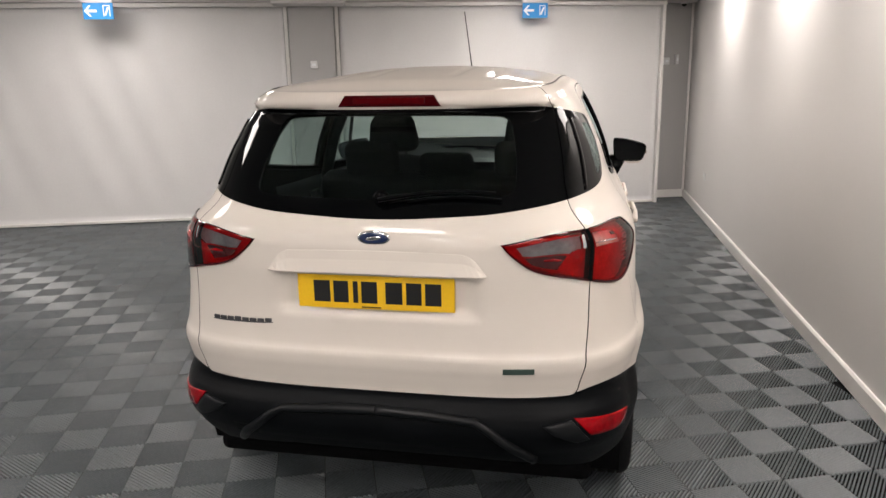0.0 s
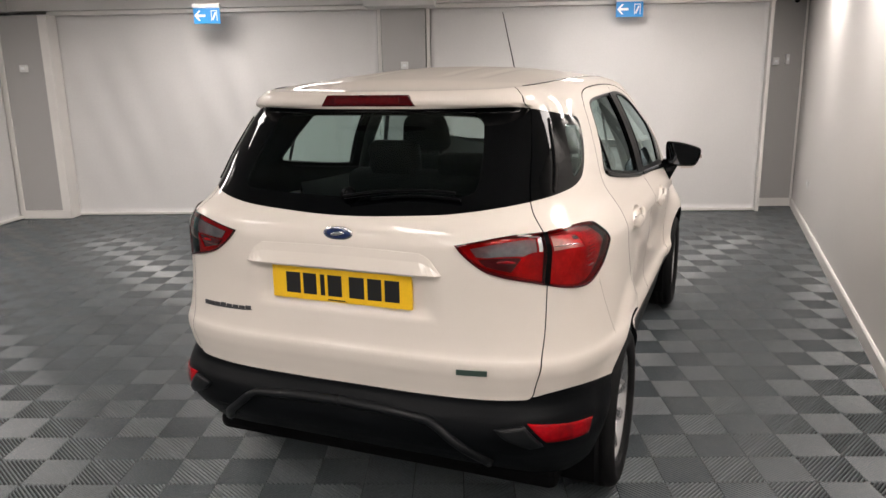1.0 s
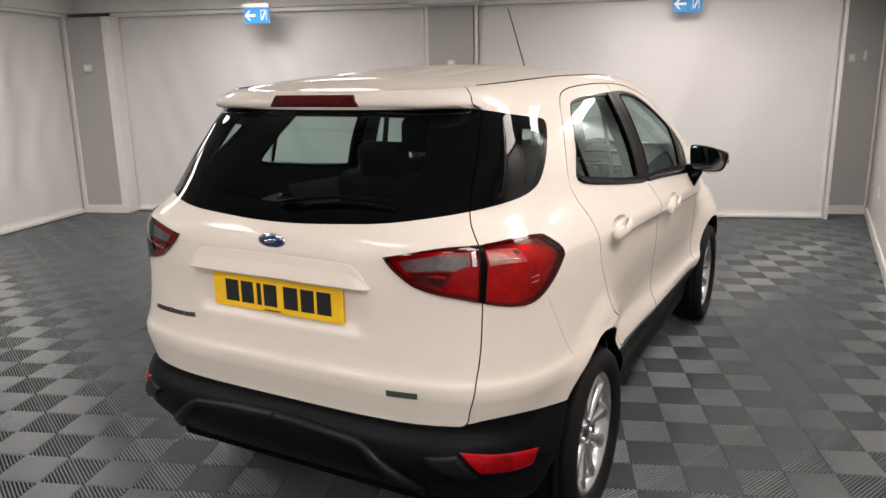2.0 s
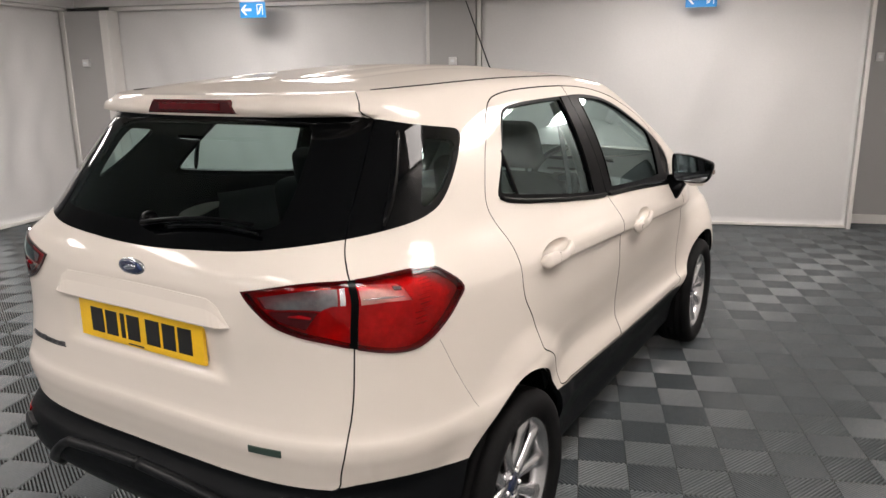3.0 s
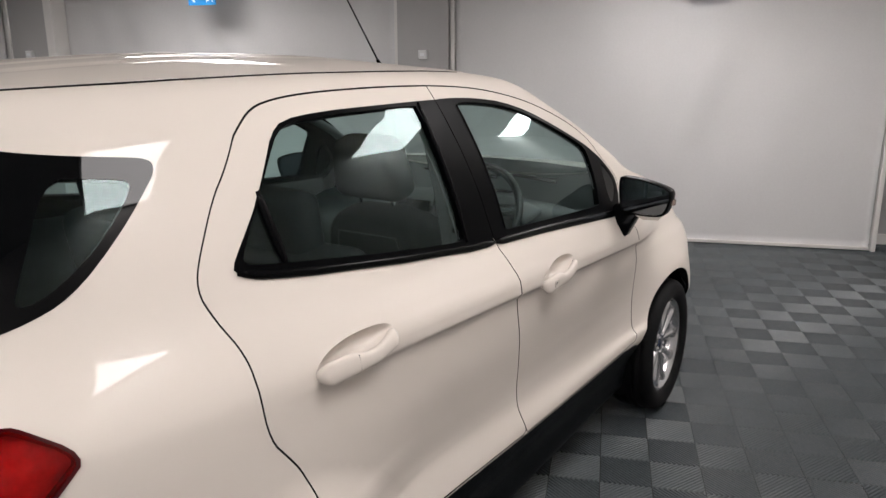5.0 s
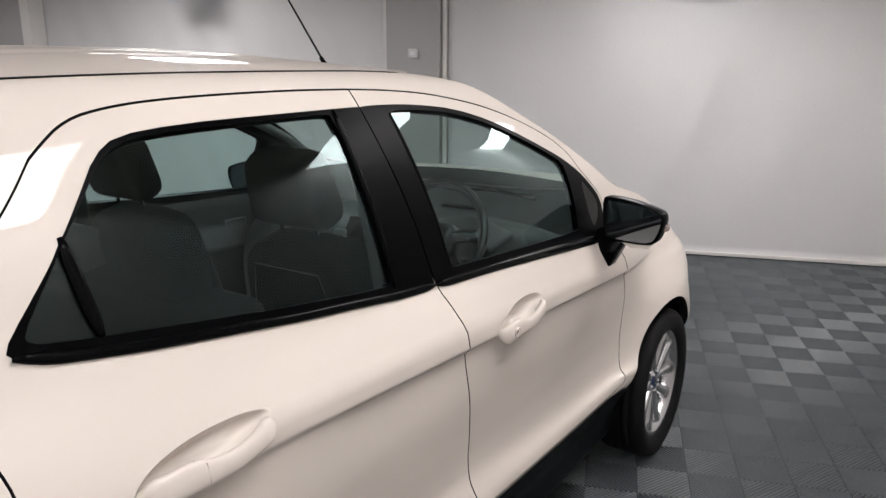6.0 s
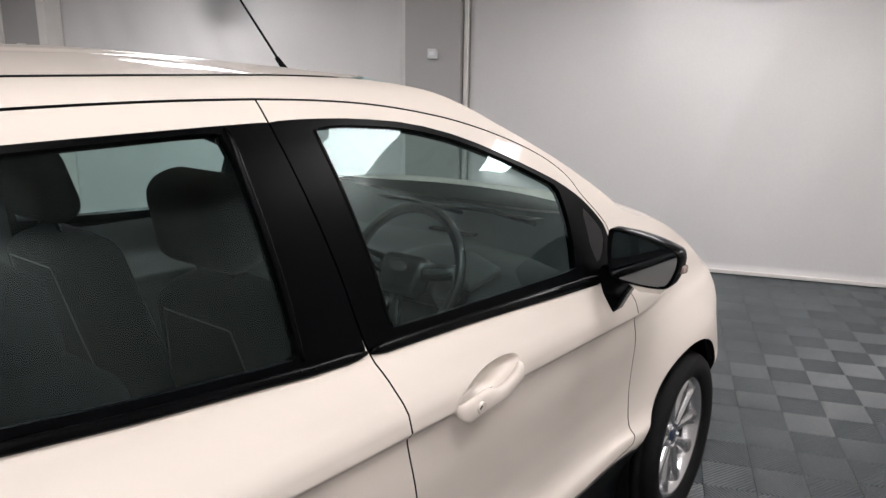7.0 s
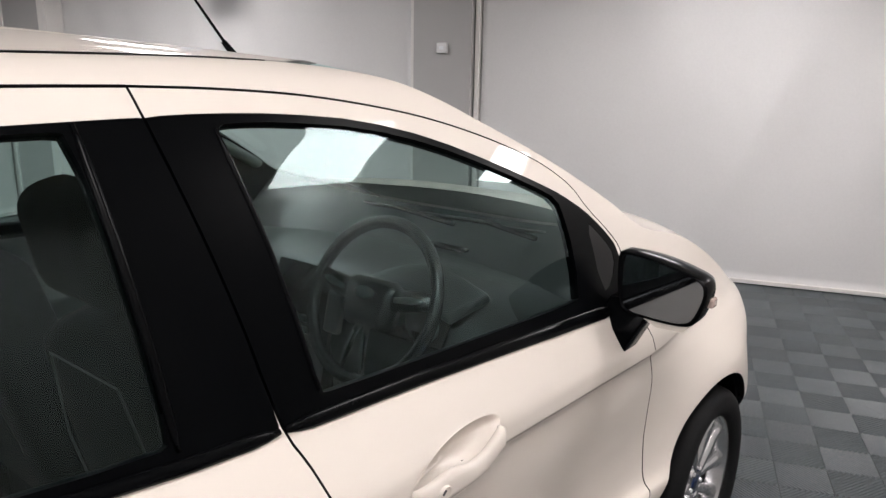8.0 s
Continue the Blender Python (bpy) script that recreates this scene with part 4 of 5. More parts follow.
def between(us, bulge_y, bulge_z, name, n=41, top=None):
    """A sheet spanned across the car between the skin's two top edges."""
    e = shell(us, np.interp(us, TOP[:-1, 0], TOP[:-1, 1]))
    verts, faces = [], []
    for i in range(len(us)):
        k = i / (len(us) - 1)
        for j in range(n):
            s = -1 + 2 * j / (n - 1)
            verts.append((s * e[i, 0], e[i, 1] + (bulge_y[0] * (1 - k) + bulge_y[1] * k) * (1 - s * s), e[i, 2] + (bulge_z[0] * (1 - k) + bulge_z[1] * k) * (1 - abs(s) ** 2.4)))
    for i in range(len(us) - 1):
        for j in range(n - 1):
            faces.append((i * n + j, i * n + j + 1, (i + 1) * n + j + 1, (i + 1) * n + j))
    return mesh_of(name, verts, faces), np.array(verts).reshape(len(us), n, 3)


SCREEN_U = np.linspace(2.36, 3.31, 40)
screen_me, SCREEN_P = between(SCREEN_U, (0.40, 0.26), (float(ROOF_FRONT[30, 2] - ROOF_FRONT[0, 2]), -0.10), "windscreen")
windscreen = part("windscreen", screen_me, M_GLASSFRONT, car, "clear tinted windscreen")
HOOD_U = np.linspace(3.31, 4.42, 40)
hood_me, HOOD_P = between(HOOD_U, (0.26, 0.02), (-0.10, 0.07), "bonnet")
for v in hood_me.vertices:
    k = float(smooth(2.05, 2.45, v.co.y))
    v.co.z += 0.075 * k * (1 - abs(-1 + (v.index % 41) / 20) ** 3.5) * (1 - float(smooth(2.5, 3.2, v.co.y)))
part("bonnet", hood_me, M_PAINT, car)
# closed underside and arches
part("underbody", box((-0.70, -0.55, 0.22), (0.70, 3.1, 0.30), 0.03), M_DARK, car)
for hub in (REAR_HUB, FRONT_HUB):
    for side in (1, -1):
        y, z = hub
        bm = bmesh.new()
        rows = []
        for x in (0.80 * side, 0.45 * side):
            rows.append([bm.verts.new((x, y - 0.02 + 0.398 * math.cos(a), 0.33 + 0.398 * math.sin(a))) for a in np.linspace(-0.35, math.pi + 0.35, 30)])
        for i in range(29):
            bm.faces.new((rows[0][i], rows[0][i + 1], rows[1][i + 1], rows[1][i]))
        bm.faces.new(rows[1])
        part("arch_liner", bm, M_DARK, car)



# ---- wheels ----
def make_wheel(parent, x, y, side):
    wheel = part("wheel", moved(lathe([(-0.10, 0.205), (-0.10, 0.222), (-0.07, 0.216), (0.055, 0.216), (0.078, 0.228), (0.085, 0.226), (0.080, 0.214), (0.05, 0.198), (-0.09, 0.198)], 64), pose(0, 0, 0)), M_ALLOY, parent, "silver multi-spoke alloy wheel", True)
    tyre = [(-0.105, 0.222), (-0.112, 0.262), (-0.100, 0.300), (-0.082, 0.314)]
    for gx in (-0.055, -0.02, 0.02, 0.055):
        tyre += [(gx - 0.005, 0.3185), (gx - 0.003, 0.310), (gx + 0.003, 0.310), (gx + 0.005, 0.3185)]
    tyre += [(0.082, 0.314), (0.097, 0.303), (0.106, 0.285), (0.104, 0.262), (0.098, 0.245), (0.088, 0.226)]
    part("tyre", lathe(tyre, 72), M_RUBBER, wheel, smooth_faces=True)
    disc = lathe([(-0.03, 0.05), (-0.03, 0.145), (-0.018, 0.145), (-0.018, 0.05)], 40)
    part("brake_disc", disc, M_DARKMETAL, wheel, smooth_faces=True)
    part("barrel", lathe([(-0.09, 0.198), (-0.085, 0.205), (0.03, 0.205), (0.03, 0.198)], 48), M_DARKMETAL, wheel)

    def spoke(turn, lean):
        bm = bmesh.new()
        rows = []
        for r, w, face, deep, sweep in ((0.030, 0.020, 0.050, 0.030, 0.0), (0.060, 0.020, 0.058, 0.032, 0.30), (0.110, 0.0195, 0.062, 0.032, 0.75), (0.165, 0.024, 0.066, 0.030, 0.95), (0.214, 0.034, 0.074, 0.034, 1.0)):
            a = turn + lean * sweep
            er, et = Vector((0, math.cos(a), math.sin(a))), Vector((0, -math.sin(a), math.cos(a)))
            c = er * r
            rows.append([bm.verts.new(c + et * k * w + Vector((h, 0, 0))) for k, h in ((-1, face - deep), (-0.85, face - 0.006), (-0.35, face), (0.35, face), (0.85, face - 0.006), (1, face - deep))])
        for a, b in zip(rows, rows[1:]):
            for k in range(5):
                bm.faces.new((a[k], a[k + 1], b[k + 1], b[k]))
            bm.faces.new((a[5], a[0], b[0], b[5]))
        bm.faces.new(rows[0])
        bm.faces.new(rows[-1][::-1])
        return bm

    for i in range(5):
        t = math.pi / 2 + i * 2 * math.pi / 5
        for lean in (-0.24, 0.24):
            part("spoke", spoke(t + (0.10 if lean > 0 else -0.10), lean), M_ALLOY, wheel, smooth_faces=True)
    part("hub_plate", lathe([(0.02, 0.0), (0.02, 0.062), (0.052, 0.058), (0.056, 0.045), (0.048, 0.032), (0.048, 0.0)], 40, False), M_ALLOY, wheel, smooth_faces=True)
    part("hub_cap", lathe([(0.046, 0.031), (0.056, 0.029), (0.060, 0.022), (0.061, 0.0)], 32, False), M_BADGE, wheel, smooth_faces=True)
    for i in range(5):
        a = math.pi / 2 + (i + 0.5) * 2 * math.pi / 5
        part("wheel_nut", moved(lathe([(0.044, 0.010), (0.058, 0.0095), (0.063, 0.006), (0.063, 0.0)], 8, False), pose(0, 0.044 * math.cos(a), 0.044 * math.sin(a))), M_CHROME, wheel)
    wheel.matrix_basis = pose(x, y, RW, 0, 0, 0 if side > 0 else 180)
    return wheel


for y in (REAR_HUB[1 - 1], FRONT_HUB[0]):
    for side in (1, -1):
        make_wheel(car, side * 0.745, y, side)


# ---- things on the skin ----
def on_skin(u, v, lift=0.0, side=1):
    p = shell(u, v)
    a, b = shell(u + 0.002, v) - shell(max(u - 0.002, 0), v), shell(u, v + 0.002) - shell(u, v - 0.002)
    n = np.cross(a, b)
    n = n / np.linalg.norm(n)
    q = p + n * lift
    return Vector((q[0] * side, q[1], q[2])), Vector((n[0] * side, n[1], n[2]))


def strip(pts, half, height, side=1, ends=True):
    """A raised strip with rounded section that follows the skin along (u, v) points."""
    p = resample(np.array(pts, float), 0.02, False)
    bm = bmesh.new()
    rows = []
    for i in range(len(p)):
        a, b = p[max(i - 1, 0)], p[min(i + 1, len(p) - 1)]
        t = (b - a) / max(np.hypot(*(b - a)), 1e-9)
        n = np.array([-t[1], t[0]])
        taper = 1.0 if not ends else min(1.0, 0.45 + 0.55 * min(i, len(p) - 1 - i) / 1.5)
        row = []
        for k, h in ((-1, -0.004), (-1, 0.45), (-0.6, 0.9), (0, 1.0), (0.6, 0.9), (1, 0.45), (1, -0.004)):
            uv = p[i] + n * k * half * taper
            row.append(bm.verts.new(on_skin(uv[0], uv[1], h * height if h > 0 else -0.004, side)[0]))
        rows.append(row)
    for a, b in zip(rows, rows[1:]):
        for k in range(6):
            bm.faces.new((a[k], a[k + 1], b[k + 1], b[k]))
    bm.faces.new(rows[0][::-1])
    bm.faces.new(rows[-1])
    return bm


def patch(outline, lift, depth, side=1, round_edge=0.003):
    """A raised patch over a (u, v) outline on the skin, with a rounded edge."""
    p = resample(np.array(outline, float), 0.012)
    c = p.mean(0)
    bm = bmesh.new()
    rings = []
    for k, l in ((1.0, lift - depth), (1.0, lift - round_edge), (0.985, lift - round_edge * 0.3), (0.955, lift), (0.6, lift), (0.25, lift)):
        rings.append([bm.verts.new(on_skin(max(q[0], 0) if side else q[0], q[1], l, side)[0]) for q in c + (p - c) * k])
    n = len(p)
    for a, b in zip(rings, rings[1:]):
        for i in range(n):
            bm.faces.new((a[i], a[(i + 1) % n], b[(i + 1) % n], b[i]))
    bm.faces.new(rings[-1])
    return bm


def find(name, parent):
    return [o for o in parent.children_recursive if o.name.split(".")[0] == name]


rear_doors, front_doors, fenders = find("rear_door", car), find("front_door", car), find("fender", car)
quarters = find("side_panel", car)
for i, side in enumerate((1, -1)):
    part("waist_strip", strip([(1.236, 1.252), (1.300, 1.236), (1.430, 1.214), (1.711, 1.177), (2.000, 1.148), (2.128, 1.141)], 0.0095, 0.009, side), M_SATIN, rear_doors[i], smooth_faces=True)
    part("waist_strip", strip([(2.140, 1.140), (2.400, 1.131), (2.800, 1.113), (3.045, 1.103)], 0.0095, 0.009, side), M_SATIN, front_doors[i], smooth_faces=True)
    part("divider", strip([(1.352, 1.390), (1.358, 1.320), (1.368, 1.245)], 0.010, 0.003, side), M_SATIN, rear_doors[i], smooth_faces=True)
    part("pillar_edge", strip([(1.978, 1.525), (1.985, 1.340), (1.994, 1.165)], 0.006, 0.006, side), M_SATIN, rear_doors[i], smooth_faces=True)
    part("pillar_edge", strip([(2.158, 1.512), (2.183, 1.330), (2.205, 1.168)], 0.004, 0.004, side), M_SATIN, front_doors[i], smooth_faces=True)
    # bumper reflector and its recess blade
    part("reflector", patch([(0.578, 0.544), (0.672, 0.532), (0.786, 0.517), (0.768, 0.467), (0.704, 0.470), (0.627, 0.478)], 0.004, 0.01, side), M_RED, bumper, "red bumper reflector", True)
    part("blade", patch([(0.493, 0.526), (0.570, 0.538), (0.618, 0.473), (0.583, 0.467), (0.520, 0.500)], 0.014, 0.03, side), M_SMOOTHBLACK, bumper, smooth_faces=True)
    qw = find("quarter_window", car)[i]
    part("pillar_trim", strip([(0.768, 1.497), (0.757, 1.389), (0.750, 1.315), (0.739, 1.246)], 0.011, 0.007, side), M_GLOSSBLACK, qw, smooth_faces=True)
    part("groove", strip([(0.805, 1.509), (0.800, 1.401), (0.798, 1.317), (0.793, 1.248)], 0.0012, 0.0012, side), M_DARK, qw)
    # roof gutter line
    part("gutter", strip([(0.791, 1.607), (1.097, 1.605), (1.600, 1.605), (2.100, 1.605), (2.320, 1.605)], 0.0010, 0.0008, side), M_SATIN, quarters[i])


for i, lamp_ob in enumerate(find("tail_light", car)):
    side = 1 if i == 0 else -1
    part("streak", strip([(0.506, 1.009), (0.530, 1.003), (0.553, 0.994)], 0.0055, 0.004, side), M_RED, lamp_ob, smooth_faces=True)
    part("bulb", patch([(0.733, 1.078), (0.750, 1.075), (0.752, 1.062), (0.736, 1.063)], 0.0035, 0.004, side, 0.001), M_DARKMETAL, lamp_ob, smooth_faces=True)
    part("ledge", strip([(0.665, 1.040), (0.710, 1.043), (0.752, 1.041)], 0.003, 0.0035, side), M_ALLOY, lamp_ob, smooth_faces=True)
    for row, count in ((0, 4), (1, 4), (2, 3)):
        for k in range(count):
            u, v = 0.800 - 0.014 * row, 1.083 - 0.013 * k - 0.046 * row
            part("lens_rib", strip([(u, v), (u + 0.026, v + 0.004)], 0.0011, 0.0042, side), M_RED, lamp_ob)


# door handles: a hollow cup in the skin, and a grip across its lower half
def handle(door, name, side, lock):
    p0, p1, tt, n = cup_axes(name)
    t, L = p1 - p0, np.hypot(*(p1 - p0))
    cup = SHAPES[name]
    bm = bmesh.new()
    c = np.mean(cup, 0)
    rings = []
    for k, l in ((1.035, 0.0008), (1.0, 0.0022), (0.975, 0.0005), (0.93, -0.007), (0.80, -0.019), (0.55, -0.025), (0.2, -0.026)):
        rings.append([bm.verts.new(on_skin(*(c + (q - c) * k), l, side)[0]) for q in cup])
    m = len(cup)
    for a, b in zip(rings, rings[1:]):
        for i in range(m):
            bm.faces.new((a[i], a[(i + 1) % m], b[(i + 1) % m], b[i]))
    bm.faces.new(rings[-1])
    h = part("door_handle", bm, M_PAINT, door, "body-coloured door handle", True)
    grip = bmesh.new()
    rows = []
    K = 22
    for k in range(K + 1):
        f = k / K
        end = min(1.0, (f / 0.09 + 0.12) if f < 0.09 else 1.0, ((1 - f) / 0.10 + 0.15) if f > 0.9 else 1.0) ** 0.6
        w = (0.0240 - 0.0070 * float(smooth(0.30, 0.55, f)) + 0.003 * float(smooth(0.75, 0.95, f))) * end
        q = p0 + t * (0.012 + 0.976 * f) + n * (-0.004 - 0.0085 * float(smooth(0.25, 0.6, f)) + 0.0165 * float(smooth(0.62, 1.0, f)))
        lift = -0.004 + (0.017 + 0.006 * math.sin(math.pi * f)) * end
        base, nn = on_skin(q[0], q[1], 0, side)
        up = (on_skin(q[0] + n[0] * 0.01, q[1] + n[1] * 0.01, 0, side)[0] - base).normalized()
        row = []
        for a in np.linspace(0, 2 * math.pi, 16, endpoint=False):
            ca, sa = math.cos(a), math.sin(a)
            row.append(grip.verts.new(base + up * (w * abs(ca) ** 0.75 * (1 if ca > 0 else -1)) + nn * (lift + 0.0095 * abs(sa) ** 0.75 * (1 if sa > 0 else -1))))
        rows.append(row)
    for a, b in zip(rows, rows[1:]):
        for i in range(16):
            grip.faces.new((a[i], a[(i + 1) % 16], b[(i + 1) % 16], b[i]))
    grip.faces.new(rows[0][::-1])
    grip.faces.new(rows[-1])
    part("grip", grip, M_PAINT, h, smooth_faces=True)
    if not lock:
        q = p0 + t * 0.40 - n * 0.008
        part("joint", strip([q - n * 0.012, q + n * 0.017], 0.0009, 0.0286, side, False), M_PIER, h)
    if lock:
        q = p0 + t * 0.21 - n * 0.004
        c, nn = on_skin(q[0], q[1], 0.0262, side)
        m = Matrix.Translation(c) @ Vector((1, 0, 0)).rotation_difference(nn).to_matrix().to_4x4()
        lock_part = part("lock", moved(lathe([(-0.006, 0.0125), (0.002, 0.0125), (0.003, 0.0115), (-0.002, 0.0095), (-0.002, 0.0)], 24, False), m), M_PAINT, h, smooth_faces=True)
        part("keyway", moved(lathe([(-0.003, 0.0052), (0.0, 0.005), (0.0, 0.0)], 16, False), m), M_DARKMETAL, h)


for i, side in enumerate((1, -1)):
    handle(rear_doors[i], "rear_cup", side, False)
    handle(front_doors[i], "front_cup", side, side > 0)


# wing mirrors
def wing_mirror(door, side):
    def shape(pts, y0, y1, k1, bevel):
        bm = bmesh.new()
        c = np.mean(pts, 0)
        rows = [[bm.verts.new((side * (c[0] + (p[0] - c[0]) * k), y, c[1] + (p[1] - c[1]) * k)) for p in pts] for y, k in ((y0 + 0.030, 0.90), (y0 + 0.003, 0.915), (y0, 0.955), (y0 + 0.006, 1.0), (y0 + (y1 - y0) * 0.45, 1.0), (y0 + (y1 - y0) * 0.8, 0.86), (y1, k1))]
        for a, b in zip(rows, rows[1:]):
            for i in range(len(pts)):
                bm.faces.new((a[i], a[(i + 1) % len(pts)], b[(i + 1) % len(pts)], b[i]))
        bm.faces.new(rows[0])
        bm.faces.new(rows[-1])
        return bm
    outline = resample(chaikin([(0.800, 1.214), (0.82, 1.219), (0.90, 1.210), (0.985, 1.186), (1.003, 1.172), (1.002, 1.14), (0.985, 1.09), (0.965, 1.076), (0.90, 1.074), (0.825, 1.080), (0.808, 1.10)], 2), 0.012)
    housing = part("wing_mirror", shape(outline, 1.80, 1.915, 0.55, 0.01), M_SATIN, door, "black wing mirror", True)
    c = outline.mean(0)
    glass_o = c + (outline - c) * 0.90
    bm = bmesh.new()
    f = [bm.verts.new((side * p[0], 1.8035 + 0.08 * (p[1] - 1.08), p[1])) for p in glass_o]
    g = [bm.verts.new((side * p[0], 1.8085 + 0.08 * (p[1] - 1.08), p[1])) for p in glass_o]
    bm.faces.new(f)
    for i in range(len(f)):
        bm.faces.new((f[i], g[i], g[(i + 1) % len(f)], f[(i + 1) % len(f)]))
    part("mirror_glass", bm, M_MIRROR, housing)
    under = bmesh.new()
    pts = [(0.86, 1.082), (0.975, 1.083), (0.958, 1.064), (0.90, 1.061)]
    a = [under.verts.new((side * x, 1.806, z)) for x, z in pts]
    b = [under.verts.new((side * x, 1.90, z + 0.008)) for x, z in pts]
    under.faces.new(a)
    under.faces.new(b[::-1])
    for i in range(4):
        under.faces.new((a[i], b[i], b[(i + 1) % 4], a[(i + 1) % 4]))
    part("lower_shell", under, M_PAINT, housing)
    part("indicator", box((side * 0.985 - 0.006, 1.83, 1.120), (side * 0.985 + 0.022, 1.86, 1.142), 0.005), M_CLEARLENS, housing)
    foot = bmesh.new()
    rows = []
    for z, x0, x1, y0, y1 in ((0.958, 0.792, 0.812, 1.80, 1.86), (0.985, 0.780, 0.832, 1.79, 1.87), (1.040, 0.768, 0.858, 1.785, 1.88), (1.075, 0.772, 0.875, 1.80, 1.89), (1.11, 0.785, 0.88, 1.82, 1.89)):
        rows.append([foot.verts.new((side * x, y, z)) for x, y in ((x0, y0), (x1, y0 + 0.012), (x1, y1), (x0, y1))])
    for a, b in zip(rows, rows[1:]):
        for i in range(4):
            foot.faces.new((a[i], a[(i + 1) % 4], b[(i + 1) % 4], b[i]))
    foot.faces.new(rows[0])
    foot.faces.new(rows[-1])
    bmesh.ops.bevel(foot, geom=foot.edges[:], offset=0.006, segments=2, affect="EDGES", profile=0.5)
    part("foot", foot, M_SATIN, housing, smooth_faces=True)


for i, side in enumerate((1, -1)):
    wing_mirror(front_doors[i], side)


# ---- tailgate furniture ----
def tail_sheet(x0, x1, z0, z1, lift, thick, nx=16, at_z=None):
    """A plate bent to the tail between two heights."""
    bm = bmesh.new()
    f, g = [], []
    for i in range(nx + 1):
        x = x0 + (x1 - x0) * i / nx
        for z in (z0, z1):
            h = z if at_z is None else at_z
            u = np.interp(abs(x), shell(np.linspace(0, 0.7, 80), np.full(80, h))[:, 0], np.linspace(0, 0.7, 80))
            y = float(shell(u, h)[1])
            f.append(bm.verts.new((x, y - lift, z)))
            g.append(bm.verts.new((x, y - lift + thick, z)))
    for i in range(nx):
        a = 2 * i
        bm.faces.new((f[a], f[a + 2], f[a + 3], f[a + 1]))
        bm.faces.new((g[a], g[a + 1], g[a + 3], g[a + 2]))
        bm.faces.new((f[a], g[a], g[a + 2], f[a + 2]))
        bm.faces.new((f[a + 1], f[a + 3], g[a + 3], g[a + 1]))
    bm.faces.new((f[0], f[1], g[1], g[0]))
    bm.faces.new((f[-1], f[-2], g[-2], g[-1]))
    return bm


plate = part("number_plate", tail_sheet(-0.26, 0.26, 0.882, 0.993, 0.012, 0.010, 20, 0.94), M_PLATE, tailgate, "yellow number plate with plain black bars")
for x0, w in ((-0.205, 0.055), (-0.138, 0.050), (-0.072, 0.016), (-0.044, 0.052), (0.036, 0.055), (0.104, 0.050), (0.166, 0.052)):
    part("bar", tail_sheet(x0, x0 + w, 0.902, 0.974, 0.0138, 0.004, 3, 0.94), M_PLATEBLACK, plate)
part("maker_bar", tail_sheet(-0.045, 0.02, 0.8865, 0.8905, 0.0134, 0.004, 3, 0.94), M_PLATEBLACK, plate)
# the painted grip moulding over the plate
bm = bmesh.new()
rows = []
for i in range(41):
    s = -1 + i / 20
    a = abs(s)
    x = 0.362 * s
    end = float(1 - smooth(0.93, 1.0, a))
    ztop, zbot = 1.070 + 0.008 * (1 - a * a) - 0.020 * float(smooth(0.80, 0.92, a)) - 0.045 * float(smooth(0.90, 1.0, a)), 1.001 + 0.003 * (1 - a)
    row = []
    for z, l in ((ztop, -0.004), (ztop - 0.001, 0.0015), (ztop * 0.6 + zbot * 0.4, 0.005 * end + 0.001), (zbot + 0.004, 0.016 * end + 0.001), (zbot, 0.0155 * end), (zbot - 0.001, -0.006)):
        u = np.interp(abs(x), shell(np.linspace(0, 0.7, 80), np.full(80, max(z, 1.006)))[:, 0], np.linspace(0, 0.7, 80))
        row.append(bm.verts.new((x, float(shell(u, max(z, 1.006))[1]) - l, z)))
    rows.append(row)
for a, b in zip(rows, rows[1:]):
    for k in range(5):
        bm.faces.new((a[k], a[k + 1], b[k + 1], b[k]))
part("grip_moulding", bm, M_PAINT, tailgate)


# oval badge: chrome ring, blue field with a pale stroke
def oval(rx, rz, y, thick, dome):
    bm = bmesh.new()
    rings = []
    for k, d in ((1, 0), (1, thick * 0.7), (0.93, thick), (0.6, thick + dome * 0.6), (0.25, thick + dome)):
        rings.append([bm.verts.new((rx * k * math.cos(a), y - d, rz * k * math.sin(a))) for a in np.linspace(0, 2 * math.pi, 40, endpoint=False)])
    for a, b in zip(rings, rings[1:]):
        for i in range(40):
            bm.faces.new((a[i], a[(i + 1) % 40], b[(i + 1) % 40], b[i]))
    bm.faces.new(rings[-1])
    return bm


by = float(rear_y(1.118))
badge = part("badge", moved(oval(0.054, 0.024, 0, 0.006, 0.001), pose(0.004, by + 0.001, 1.118)), M_CHROME, tailgate, "oval dark blue badge with a chrome rim", True)
part("field", moved(oval(0.048, 0.019, 0, 0.0085, 0.001), pose(0.004, by + 0.001, 1.118)), M_BADGE, badge, smooth_faces=True)
part("stroke", moved(oval(0.026, 0.006, 0, 0.0105, 0.0004), pose(0.004, by + 0.001, 1.118, 0, -8, 0)), M_CHROME, badge, smooth_faces=True)
# model badge as plain bars, and the small dark badge
strokes = part("model_badge", strip([(0.345, 0.8195), (0.45, 0.812), (0.550, 0.8045)], 0.0025, 0.0025, -1), M_DARKMETAL, tailgate, "slim dark chrome badge drawn as bars")
for k in range(8):
    u, v = 0.360 + 0.0252 * k, 0.8265 - 0.0019 * k
    part("bar", strip([(u - 0.0105, v), (u + 0.0105, v - 0.0012)], 0.0055 if k not in (0, 4) else 0.007, 0.0035, -1, False), M_DARKMETAL, strokes)
part("small_badge", patch([(0.388, 0.709), (0.471, 0.711), (0.471, 0.693), (0.388, 0.691)], 0.004, 0.008), M_GREEN, tailgate, "small dark green grey badge")
